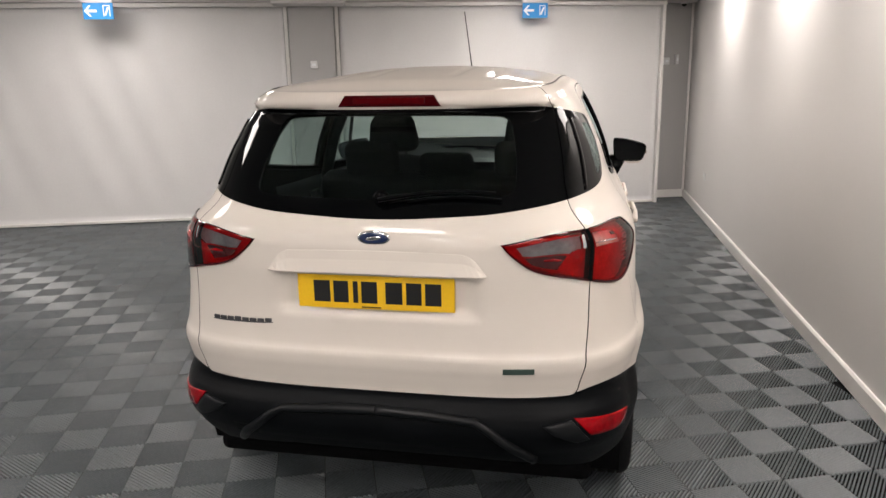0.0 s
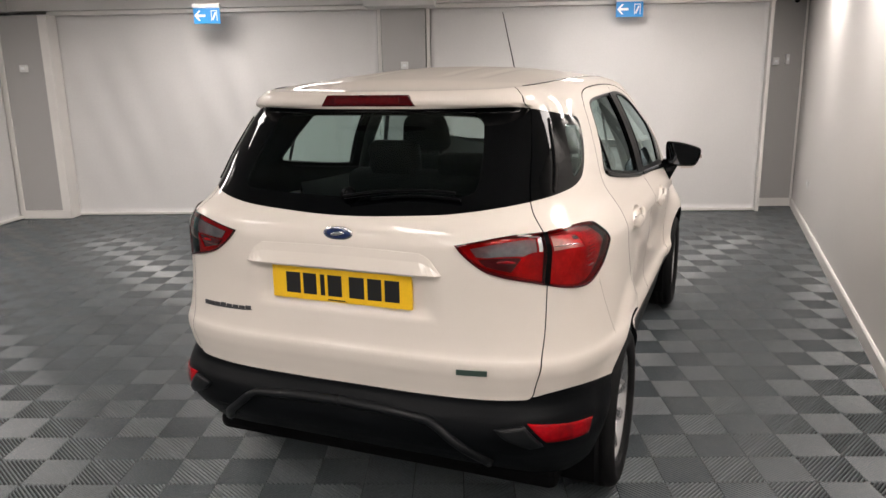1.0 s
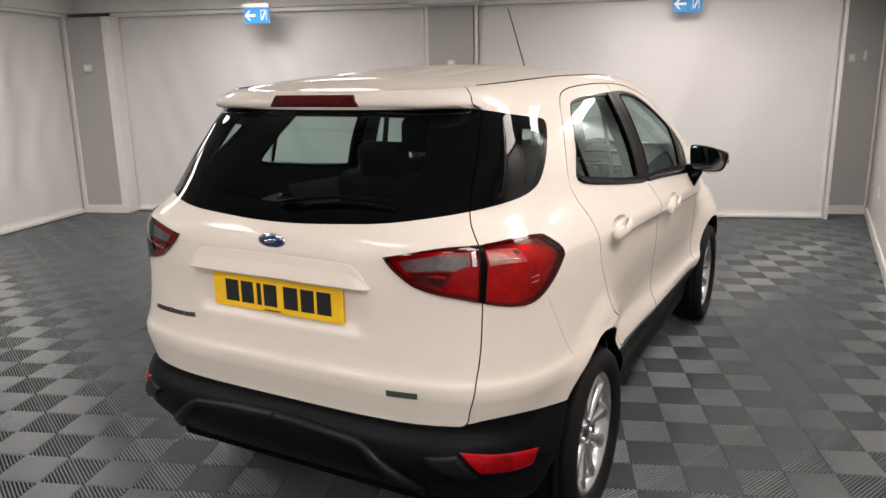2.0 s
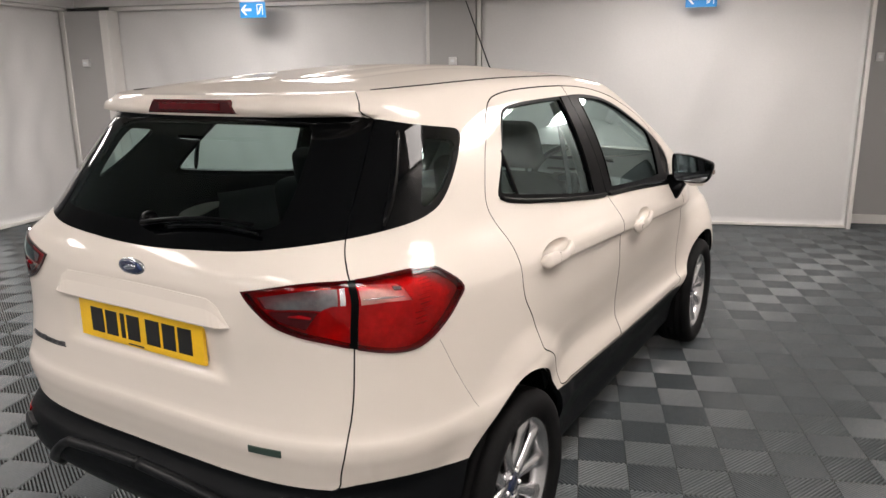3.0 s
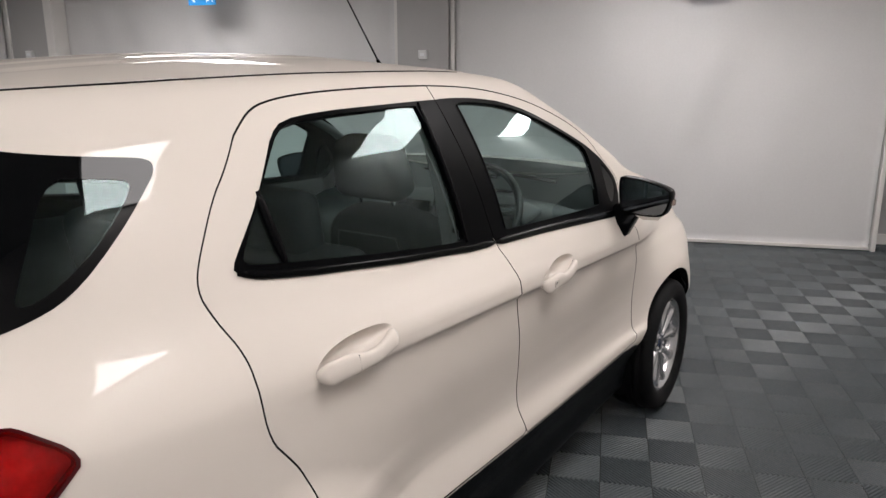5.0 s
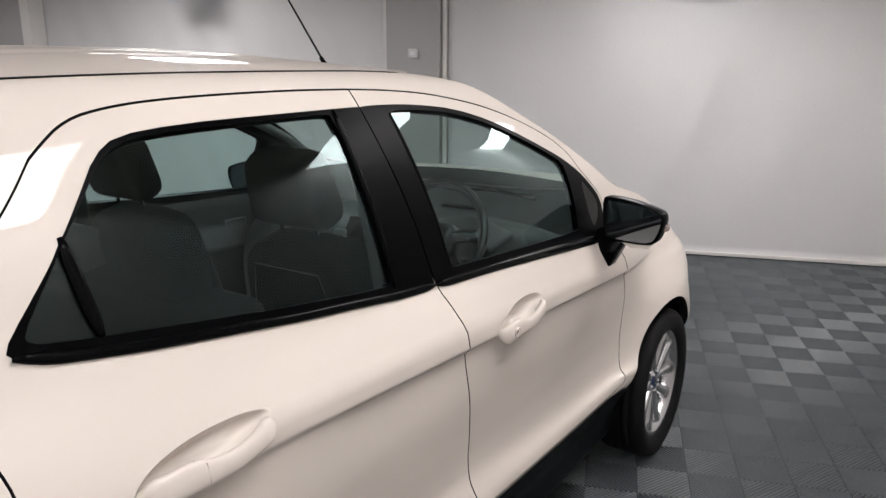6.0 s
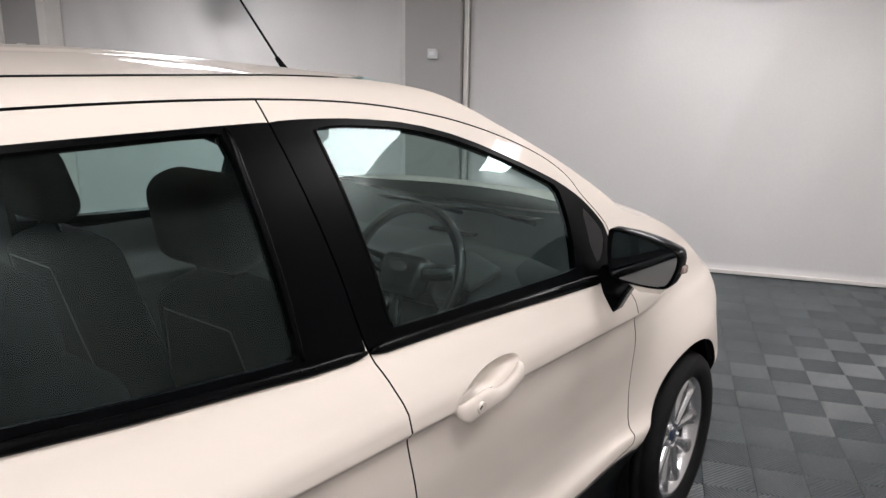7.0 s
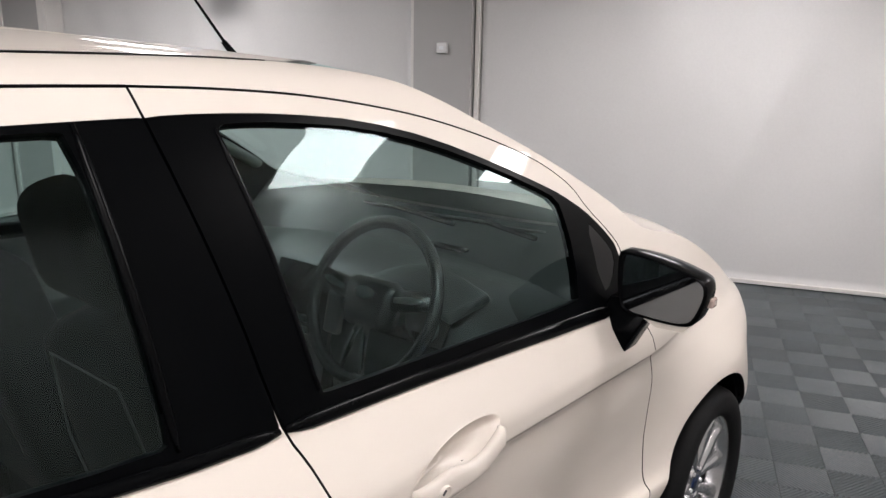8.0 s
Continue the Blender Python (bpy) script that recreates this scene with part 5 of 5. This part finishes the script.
# high brake light
bm = bmesh.new()
rows = []
for i in range(25):
    s = -1 + i / 12
    x = 0.178 * s
    row = []
    for z, l in ((1.513, -0.01), (1.513, 0.004), (1.517, 0.007), (1.545, 0.006), (1.551, 0.002), (1.551, -0.01)):
        k = (z - 1.513) / 0.038
        xx = x * (1 - 0.14 * k)
        u = np.interp(abs(xx), shell(np.linspace(0, 0.5, 60), np.full(60, 1.57))[:, 0], np.linspace(0, 0.5, 60))
        row.append(bm.verts.new((xx, float(shell(u, 1.57)[1]) - l, z)))
    rows.append(row)
for a, b in zip(rows, rows[1:]):
    for k in range(5):
        bm.faces.new((a[k], a[k + 1], b[k + 1], b[k]))
bm.faces.new(rows[0])
bm.faces.new(rows[-1])
high = part("high_brake_light", bm, M_REDDARK, tailgate, "dark red high brake light in the spoiler")
part("lens", box((-0.125, -0.496, 1.521), (0.125, -0.486, 1.543), 0.003), M_REDMID, high)
# rear wiper
wy = lambda x, z, l: (x, float(shell(np.interp(abs(x), shell(np.linspace(0, 0.7, 80), np.full(80, z))[:, 0], np.linspace(0, 0.7, 80)), z)[1]) - l, z)
wiper = part("rear_wiper", tube([wy(0.01 + 0.37 * k / 10, 1.232 + 0.018 * math.sin(math.pi * k / 12) + 0.012 * k / 10, 0.030 - 0.012 * k / 10) for k in range(11)], [0.011 - 0.0005 * k for k in range(11)], 8, 0.7), M_PILLAR, tailgate, "black rear wiper", True)
part("boss", moved(lathe([(0, 0.026), (0.02, 0.024), (0.028, 0.015), (0.030, 0.0)], 24, False), Matrix.Translation(wy(0.012, 1.235, 0.0)) @ pose(0, 0, 0, 0, 0, -90)), M_SATIN, wiper, smooth_faces=True)
part("blade", tube([wy(0.10 + 0.30 * k / 8, 1.226 + 0.014 * math.sin(math.pi * k / 9), 0.012) for k in range(9)], 0.005, 6), M_PILLAR, wiper, smooth_faces=True)
# bumper middle: raised frame of the lower panel
for side in (1, -1):
    part("panel_edge", strip([(0.000, 0.548), (0.160, 0.544), (0.312, 0.534), (0.345, 0.515), (0.388, 0.476), (0.442, 0.427), (0.474, 0.384)], 0.013, 0.020, side, False), M_SMOOTHBLACK, bumper, smooth_faces=True)
part("tow_cover", tail_sheet(-0.52, -0.44, 0.415, 0.46, 0.002, 0.004, 4), M_BLACK, bumper)
# antenna
ax, ay = -0.02, 1.46
antenna = part("antenna", tube([(ax, ay + 0.01, 1.566), (ax, ay - 0.012, 1.594), (ax, ay - 0.06, 1.646)], [0.020, 0.011, 0.0065], 10), M_SATIN, roof, "thin black roof antenna", True)
part("whip", tube([(ax, ay - 0.055, 1.642), (ax, 1.16, 1.945)], [0.0036, 0.0022], 8), M_SATIN, antenna)


# ---- cabin ----
def cushion(lo, hi, bevel, bend=None):
    bm = box(lo, hi, bevel, 4)
    bmesh.ops.subdivide_edges(bm, edges=[e for e in bm.edges if e.calc_length() > 0.12], cuts=3, use_grid_fill=True)
    if bend:
        for v in bm.verts:
            v.co = bend(v.co)
    return bm


def front_seat(x):
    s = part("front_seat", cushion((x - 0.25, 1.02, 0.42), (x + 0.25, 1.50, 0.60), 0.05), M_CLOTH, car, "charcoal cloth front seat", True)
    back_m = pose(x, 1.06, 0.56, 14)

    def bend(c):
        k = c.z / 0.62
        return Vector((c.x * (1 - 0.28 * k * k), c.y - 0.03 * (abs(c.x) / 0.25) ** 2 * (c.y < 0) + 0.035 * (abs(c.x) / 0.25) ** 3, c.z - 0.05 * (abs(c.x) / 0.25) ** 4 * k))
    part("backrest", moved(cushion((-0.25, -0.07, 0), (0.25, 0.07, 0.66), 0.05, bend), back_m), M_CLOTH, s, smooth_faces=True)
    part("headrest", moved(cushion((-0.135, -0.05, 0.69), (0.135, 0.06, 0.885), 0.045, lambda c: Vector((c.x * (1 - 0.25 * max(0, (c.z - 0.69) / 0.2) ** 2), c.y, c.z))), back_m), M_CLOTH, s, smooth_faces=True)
    for px in (-0.06, 0.06):
        part("headrest_post", moved(tube([(px, 0, 0.62), (px, 0, 0.72)], 0.006, 8), back_m), M_CHROME, s)
    part("shoulder_seam", moved(tube([(-0.17, -0.078, 0.20), (-0.155, -0.085, 0.42), (-0.11, -0.075, 0.60), (0.11, -0.075, 0.60), (0.155, -0.085, 0.42), (0.17, -0.078, 0.20)], 0.002, 6), back_m), M_DASH, s)


for x in (0.36, -0.36):
    front_seat(x)
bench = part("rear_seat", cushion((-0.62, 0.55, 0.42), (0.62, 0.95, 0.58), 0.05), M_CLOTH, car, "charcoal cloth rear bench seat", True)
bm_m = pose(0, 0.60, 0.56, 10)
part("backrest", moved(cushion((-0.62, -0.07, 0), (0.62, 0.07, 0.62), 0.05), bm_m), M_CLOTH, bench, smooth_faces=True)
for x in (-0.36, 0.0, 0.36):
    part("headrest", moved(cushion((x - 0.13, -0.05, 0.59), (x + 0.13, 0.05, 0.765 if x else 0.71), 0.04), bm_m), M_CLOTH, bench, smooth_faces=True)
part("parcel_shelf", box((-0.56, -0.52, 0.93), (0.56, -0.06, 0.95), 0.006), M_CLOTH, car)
part("cabin_floor", box((-0.70, -0.5, 0.30), (0.70, 2.2, 0.36), 0.02), M_DARK, car)
# dashboard: a long rounded form across the car
prof = [(1.62, 0.62), (1.60, 0.86), (1.63, 0.97), (1.70, 1.035), (1.82, 1.07), (2.00, 1.075), (2.14, 1.065), (2.24, 1.02), (2.24, 0.6)]
prof = [tuple(p) for p in chaikin(prof, 2, False)]
bm = bmesh.new()
rows = []
for i in range(33):
    s = -1 + i / 16
    x = 0.70 * s
    hood_k = math.exp(-((x - 0.37) / 0.17) ** 4)
    rows.append([bm.verts.new((x, y - 0.04 * hood_k * (z > 0.9) * (y < 1.8) - 0.05 * (1 - abs(s) ** 2) * (y < 1.8) * 0.6, z + 0.035 * hood_k * float(smooth(0.95, 1.05, z)) * float(1 - smooth(1.75, 1.95, y)) - 0.03 * abs(s) ** 3)) for y, z in prof])
for a, b in zip(rows, rows[1:]):
    for k in range(len(prof) - 1):
        bm.faces.new((a[k], a[k + 1], b[k + 1], b[k]))
dash = part("dashboard", bm, M_DASH, car, "grey black moulded dashboard", True)
scuttle = bmesh.new()
rows = [[], []]
for p in SCREEN_P[-1]:
    rows[0].append(scuttle.verts.new((p[0] * 0.985, p[1] - 0.004, p[2] - 0.008)))
    rows[1].append(scuttle.verts.new((p[0] * 0.97, 1.86, 1.058 - 0.03 * abs(p[0] / 0.7) ** 3)))
for k in range(len(rows[0]) - 1):
    scuttle.faces.new((rows[0][k], rows[0][k + 1], rows[1][k + 1], rows[1][k]))
part("dash_top", scuttle, M_DASH, dash, smooth_faces=True)
part("centre_console", box((-0.11, 0.85, 0.36), (0.11, 1.66, 0.66), 0.03), M_DASH, dash)
part("centre_stack", moved(box((-0.13, -0.03, -0.2), (0.13, 0.03, 0.2), 0.02), pose(0, 1.60, 0.86, -12)), M_SATIN, dash)
part("air_vent", moved(lathe([(0.0, 0.045), (0.012, 0.045), (0.016, 0.036), (0.006, 0.033), (0.006, 0.0)], 28, False), pose(0.62, 1.62, 0.98, 0, 0, -90)), M_CHROME, dash, smooth_faces=True)
part("top_vent", box((0.05, 1.99, 1.078), (0.24, 2.02, 1.088), 0.003), M_SATIN, dash)
for k in range(3):
    part("screen_wiper", tube([(-0.5 + 0.38 * k, 2.22, 1.115), (-0.2 + 0.38 * k, 2.19, 1.13), (0.1 + 0.30 * k, 2.12, 1.125)], 0.008, 6), M_SATIN, car, smooth_faces=True)
# instrument hood, dials, screen and vents
part("instrument_hood", moved(cushion((-0.17, -0.07, -0.012), (0.17, 0.09, 0.012), 0.011, lambda c: Vector((c.x, c.y, c.z + 0.035 - 1.5 * c.x * c.x))), pose(0.36, 1.63, 1.065, 6)), M_DASH, dash, smooth_faces=True)
dials = part("instrument_panel", moved(box((-0.15, -0.006, -0.055), (0.15, 0.006, 0.05), 0.005), pose(0.36, 1.585, 1.025, -25)), M_SATIN, dash)
for px in (-0.085, 0.085):
    part("dial_ring", moved(lathe([(0.0, 0.047), (0.010, 0.047), (0.012, 0.043), (0.004, 0.041), (0.004, 0.0)], 32, False), pose(0.36 + px, 1.572, 1.026, 0, 0, -90)), M_SILVERTRIM, dials, smooth_faces=True)
part("display", moved(box((-0.085, -0.008, -0.035), (0.085, 0.008, 0.04), 0.006), pose(0.0, 1.585, 1.05, -18)), M_GLOSSBLACK, dash)
for px in (-0.135, 0.135):
    part("centre_vent", moved(box((-0.028, -0.012, -0.055), (0.028, 0.012, 0.055), 0.010), pose(px, 1.585, 0.98, -14)), M_SILVERTRIM, dash)
for row in range(3):
    for px in (-0.06, -0.02, 0.02, 0.06):
        part("button", moved(box((-0.015, -0.006, -0.009), (0.015, 0.006, 0.009), 0.003), pose(px, 1.575 + 0.006 * row, 0.94 - 0.035 * row, -12)), M_DASH, dash)
part("gear_boot", lathe([(0.0, 0.0), (0.0, 0.05), (0.05, 0.022), (0.06, 0.0)], 20, False), M_CLOTH, dash, smooth_faces=True).matrix_basis = pose(0, 1.30, 0.655, 0, -90, 0)
part("gear_knob", lathe([(0.05, 0.0), (0.052, 0.010), (0.10, 0.012), (0.13, 0.023), (0.155, 0.022), (0.165, 0.0)], 20, False), M_SATIN, dash, smooth_faces=True).matrix_basis = pose(0, 1.30, 0.655, 0, -90, 0)
# steering wheel
sm = pose(0.36, 1.49, 1.085, 66)
ringpts = [(0.182 * math.cos(a), 0.182 * math.sin(a), 0) for a in np.linspace(0, 2 * math.pi, 56, endpoint=False)]
steer = part("steering_wheel", moved(tube(ringpts, 0.0150, 12, closed=True), sm), M_WHEELRIM, car, "black four-spoke steering wheel", True)
part("hub", moved(cushion((-0.080, -0.065, -0.03), (0.080, 0.050, 0.03), 0.028, lambda c: Vector((c.x * (1 - 2.2 * max(0, -c.y)), c.y, c.z - 1.6 * c.x * c.x))), sm), M_WHEELRIM, steer, smooth_faces=True)
part("hub_badge", moved(oval(0.030, 0.014, 0, 0.003, 0.001), sm @ pose(0, 0.012, 0.029, -90)), M_SILVERTRIM, steer, smooth_faces=True)
for a, w in ((0.16, 0.024), (math.pi - 0.16, 0.024), (-math.pi / 2 - 0.20, 0.010), (-math.pi / 2 + 0.20, 0.010)):
    ca, sa = math.cos(a), math.sin(a)
    part("spoke", moved(tube([(0.05 * ca, 0.05 * sa, 0.004), (0.12 * ca, 0.12 * sa, 0.006), (0.178 * ca, 0.178 * sa, 0)], [w * 1.1, w, w * 0.8], 10, 0.45), sm), M_WHEELRIM, steer, smooth_faces=True)
    part("spoke_trim", moved(tube([(0.078 * ca, 0.078 * sa, 0.014), (0.125 * ca, 0.125 * sa, 0.0135), (0.160 * ca, 0.160 * sa, 0.008)], [w * 0.30, w * 0.42, w * 0.2], 8, 0.6), sm), M_SILVERTRIM, steer, smooth_faces=True)
part("column", moved(tube([(0, 0, -0.03), (0, 0.0, -0.22)], 0.045, 14), sm), M_DASH, steer, smooth_faces=True)
for px in (-1, 1):
    part("stalk", moved(tube([(px * 0.03, 0.01, -0.05), (px * 0.10, 0.02, -0.045), (px * 0.16, 0.035, -0.035)], [0.008, 0.007, 0.009], 8), sm), M_DASH, steer, smooth_faces=True)


# door cards, pillar trims and belts inside
def door_card(door, side, u0, u1, handle_u):
    bm = bmesh.new()
    rows = []
    for v, l in ((0.56, -0.05), (0.70, -0.072), (0.86, -0.072), (0.89, -0.098), (0.93, -0.098), (0.96, -0.070), (1.06, -0.062), (1.10, -0.050), (1.122, -0.020)):
        rows.append([bm.verts.new(on_skin(u, v, l, side)[0]) for u in np.linspace(u0, u1, 22)])
    for a, b in zip(rows, rows[1:]):
        for k in range(21):
            bm.faces.new((a[k], a[k + 1], b[k + 1], b[k]))
    card = part("door_card", bm, M_DASH, door, "black moulded inner door trim", True)
    c, nn = on_skin(handle_u, 1.015, -0.066, side)
    turn = Vector((1, 0, 0)).rotation_difference(-nn).to_matrix().to_4x4()
    cup = bmesh.new()
    rings = [[cup.verts.new((x, 0.058 * k * cy, 0.026 * k * cz)) for cy, cz in ((-1, -0.8), (-0.85, -1), (0.85, -1), (1, -0.8), (1, 0.8), (0.85, 1), (-0.85, 1), (-1, 0.8))] for x, k in ((-0.004, 1.0), (0.010, 1.0), (0.012, 0.92), (0.008, 0.78), (-0.004, 0.76))]
    for a, b in zip(rings, rings[1:]):
        for k in range(8):
            cup.faces.new((a[k], a[(k + 1) % 8], b[(k + 1) % 8], b[k]))
    part("inner_handle", moved(cup, Matrix.Translation(c) @ turn), M_SILVERTRIM, card)


for i, side in enumerate((1, -1)):
    door_card(rear_doors[i], side, 1.50, 2.10, 1.98)
    door_card(front_doors[i], side, 2.16, 3.10, 2.86)
    part("pillar_trim", tube([on_skin(u, v - 0.030, -0.035, side)[0] for u, v in ((2.40, 1.604), (2.56, 1.590), (2.77, 1.530), (3.058, 1.434), (3.20, 1.345))], 0.026, 10, 0.7), M_LINER, car, "grey windscreen pillar trim", True)
    part("pillar_trim", tube([on_skin(u, v, -0.045, side)[0] for u, v in ((2.05, 1.53), (2.06, 1.34), (2.08, 1.14), (2.10, 0.90))], 0.030, 10, 1.0), M_DASH, car, "dark centre pillar trim", True)
    belt = bmesh.new()
    rows = [[belt.verts.new((side * (x + dx), y + dy, z)) for dx, dy in ((-0.0015, -0.023), (0.0015, -0.023), (0.0015, 0.023), (-0.0015, 0.023))] for x, y, z in ((0.575, 0.86, 1.43), (0.615, 0.88, 1.20), (0.635, 0.91, 0.95), (0.640, 0.94, 0.62))]
    for a, b in zip(rows, rows[1:]):
        for k in range(4):
            belt.faces.new((a[k], a[(k + 1) % 4], b[(k + 1) % 4], b[k]))
    part("seat_belt", belt, M_BELT, car, "grey webbing seat belt")
# cabin mirror, visors and door cards
mirror = part("cabin_mirror", cushion((-0.12, 1.50, 1.50), (0.12, 1.53, 1.57), 0.014), M_SATIN, car, "black cabin mirror", True)
part("stalk", tube([(0, 1.53, 1.54), (0, 1.60, 1.60)], 0.009, 8), M_SATIN, mirror)
for x in (-0.34, 0.34):
    part("sun_visor", moved(cushion((-0.16, -0.06, -0.008), (0.16, 0.06, 0.008), 0.006), pose(x, 1.30, 1.545, -8)), M_LINER, car, smooth_faces=True)


# ---- floor tiles: ribbed squares whose ribs change direction like a chequerboard ----
TILE, TURN_T = 0.2035, math.radians(20.5)
TOFF = (0.0, -0.1)
RIBS = 20


def rib_square(flip):
    """Ribs across one square, with bevelled tops over open gaps."""
    verts, faces, norms = [], [], []
    a = TILE - 0.0025
    pitch = 2 * a / RIBS
    c = -a + pitch / 2
    half = pitch * 0.26
    while c < a:
        pts = []
        wide = 1.25 if abs(c) < pitch * 0.6 else 1.0
        for o, z in ((-half * wide, -0.0115), (-half * wide, -0.0035), (-half * 0.5 * wide, -0.0008), (half * 0.5 * wide, -0.0008), (half * wide, -0.0035), (half * wide, -0.0115)):
            d = c + o
            if d >= 0:
                p, q = (d, 0), (a, a - d)
            else:
                p, q = (0, -d), (a + d, a)
            pts.append(((min(max(p[0], 0), a), min(max(p[1], 0), a), z), (min(max(q[0], 0), a), min(max(q[1], 0), a), z)))
        base = len(verts)
        for (p, q), (e, up) in zip(pts, ((-0.98, 0.2), (-0.85, 0.53), (-0.35, 0.94), (0.35, 0.94), (0.85, 0.53), (0.98, 0.2))):
            verts += [p, q]
            norms += [(e * 0.7071, -e * 0.7071, up)] * 2
        for i in range(5):
            faces.append((base + 2 * i, base + 2 * i + 2, base + 2 * i + 3, base + 2 * i + 1))
        c += pitch
    if flip:
        verts = [(a - x, y, z) for x, y, z in verts]
        norms = [(-x, y, z) for x, y, z in norms]
        faces = [f[::-1] for f in faces]
    return verts, faces, norms


SQUARES = [rib_square(False), rib_square(True)]
SQUARE_MESH = []
for vs, fs, ns in SQUARES:
    me = mesh_of("tile", vs, fs, True, ns)
    me.materials.append(M_RIB)
    SQUARE_MESH.append(me)
tiles = thing("ribbed_floor", "grey interlocking plastic floor tiles with chequered diagonal ribs", "floor tiles", kind="structure")
ct, st = math.cos(TURN_T), math.sin(TURN_T)
spin = np.array([[ct, st, 0], [-st, ct, 0], [0, 0, 1]])
turned = [(np.array(vs) @ spin, np.array(fs), np.array(ns) @ spin) for vs, fs, ns in SQUARES]
near, count, rest_v, rest_f, rest_n = 0, 0, [], [], []
for i in range(-60, 60):
    for j in range(-70, 70):
        u0, v0 = TOFF[0] + i * TILE, TOFF[1] + j * TILE
        x, y = u0 * ct - v0 * st, u0 * st + v0 * ct
        mx, my = x + TILE * 0.4, y + TILE * 0.5
        if my < -11.3 or mx > 1.40 + 0.02 * (10 - my) or (my - 9.22 - 0.344 * mx) > (0.02 if mx < 0.95 else 0.36) or mx < -7.72 + 0.24 * (6.5 - my):
            continue
        kind = (i + j + 1) % 2
        if 0.25 < mx < 1.6 and 2.4 < my < 9.0 and near < 300:
            ob = new("tile", SQUARE_MESH[kind])
            ob.parent = tiles
            ob.matrix_basis = pose(x, y, 0, 0, 0, math.degrees(TURN_T))
            near += 1
        else:
            vs, fs, ns = turned[kind]
            rest_v.append(vs + (x, y, 0))
            rest_n.append(ns)
            rest_f.append(fs + count)
            count += len(vs)
me = bpy.data.meshes.new("tile_field")
me.from_pydata(np.concatenate(rest_v), [], np.concatenate(rest_f))
me.polygons.foreach_set("use_smooth", [True] * len(me.polygons))
me.normals_split_custom_set_from_vertices(np.concatenate(rest_n).tolist())
me.materials.append(M_RIB)
field = new("tile_field", me)
field.parent = tiles
tagged(field, kind="stuff")
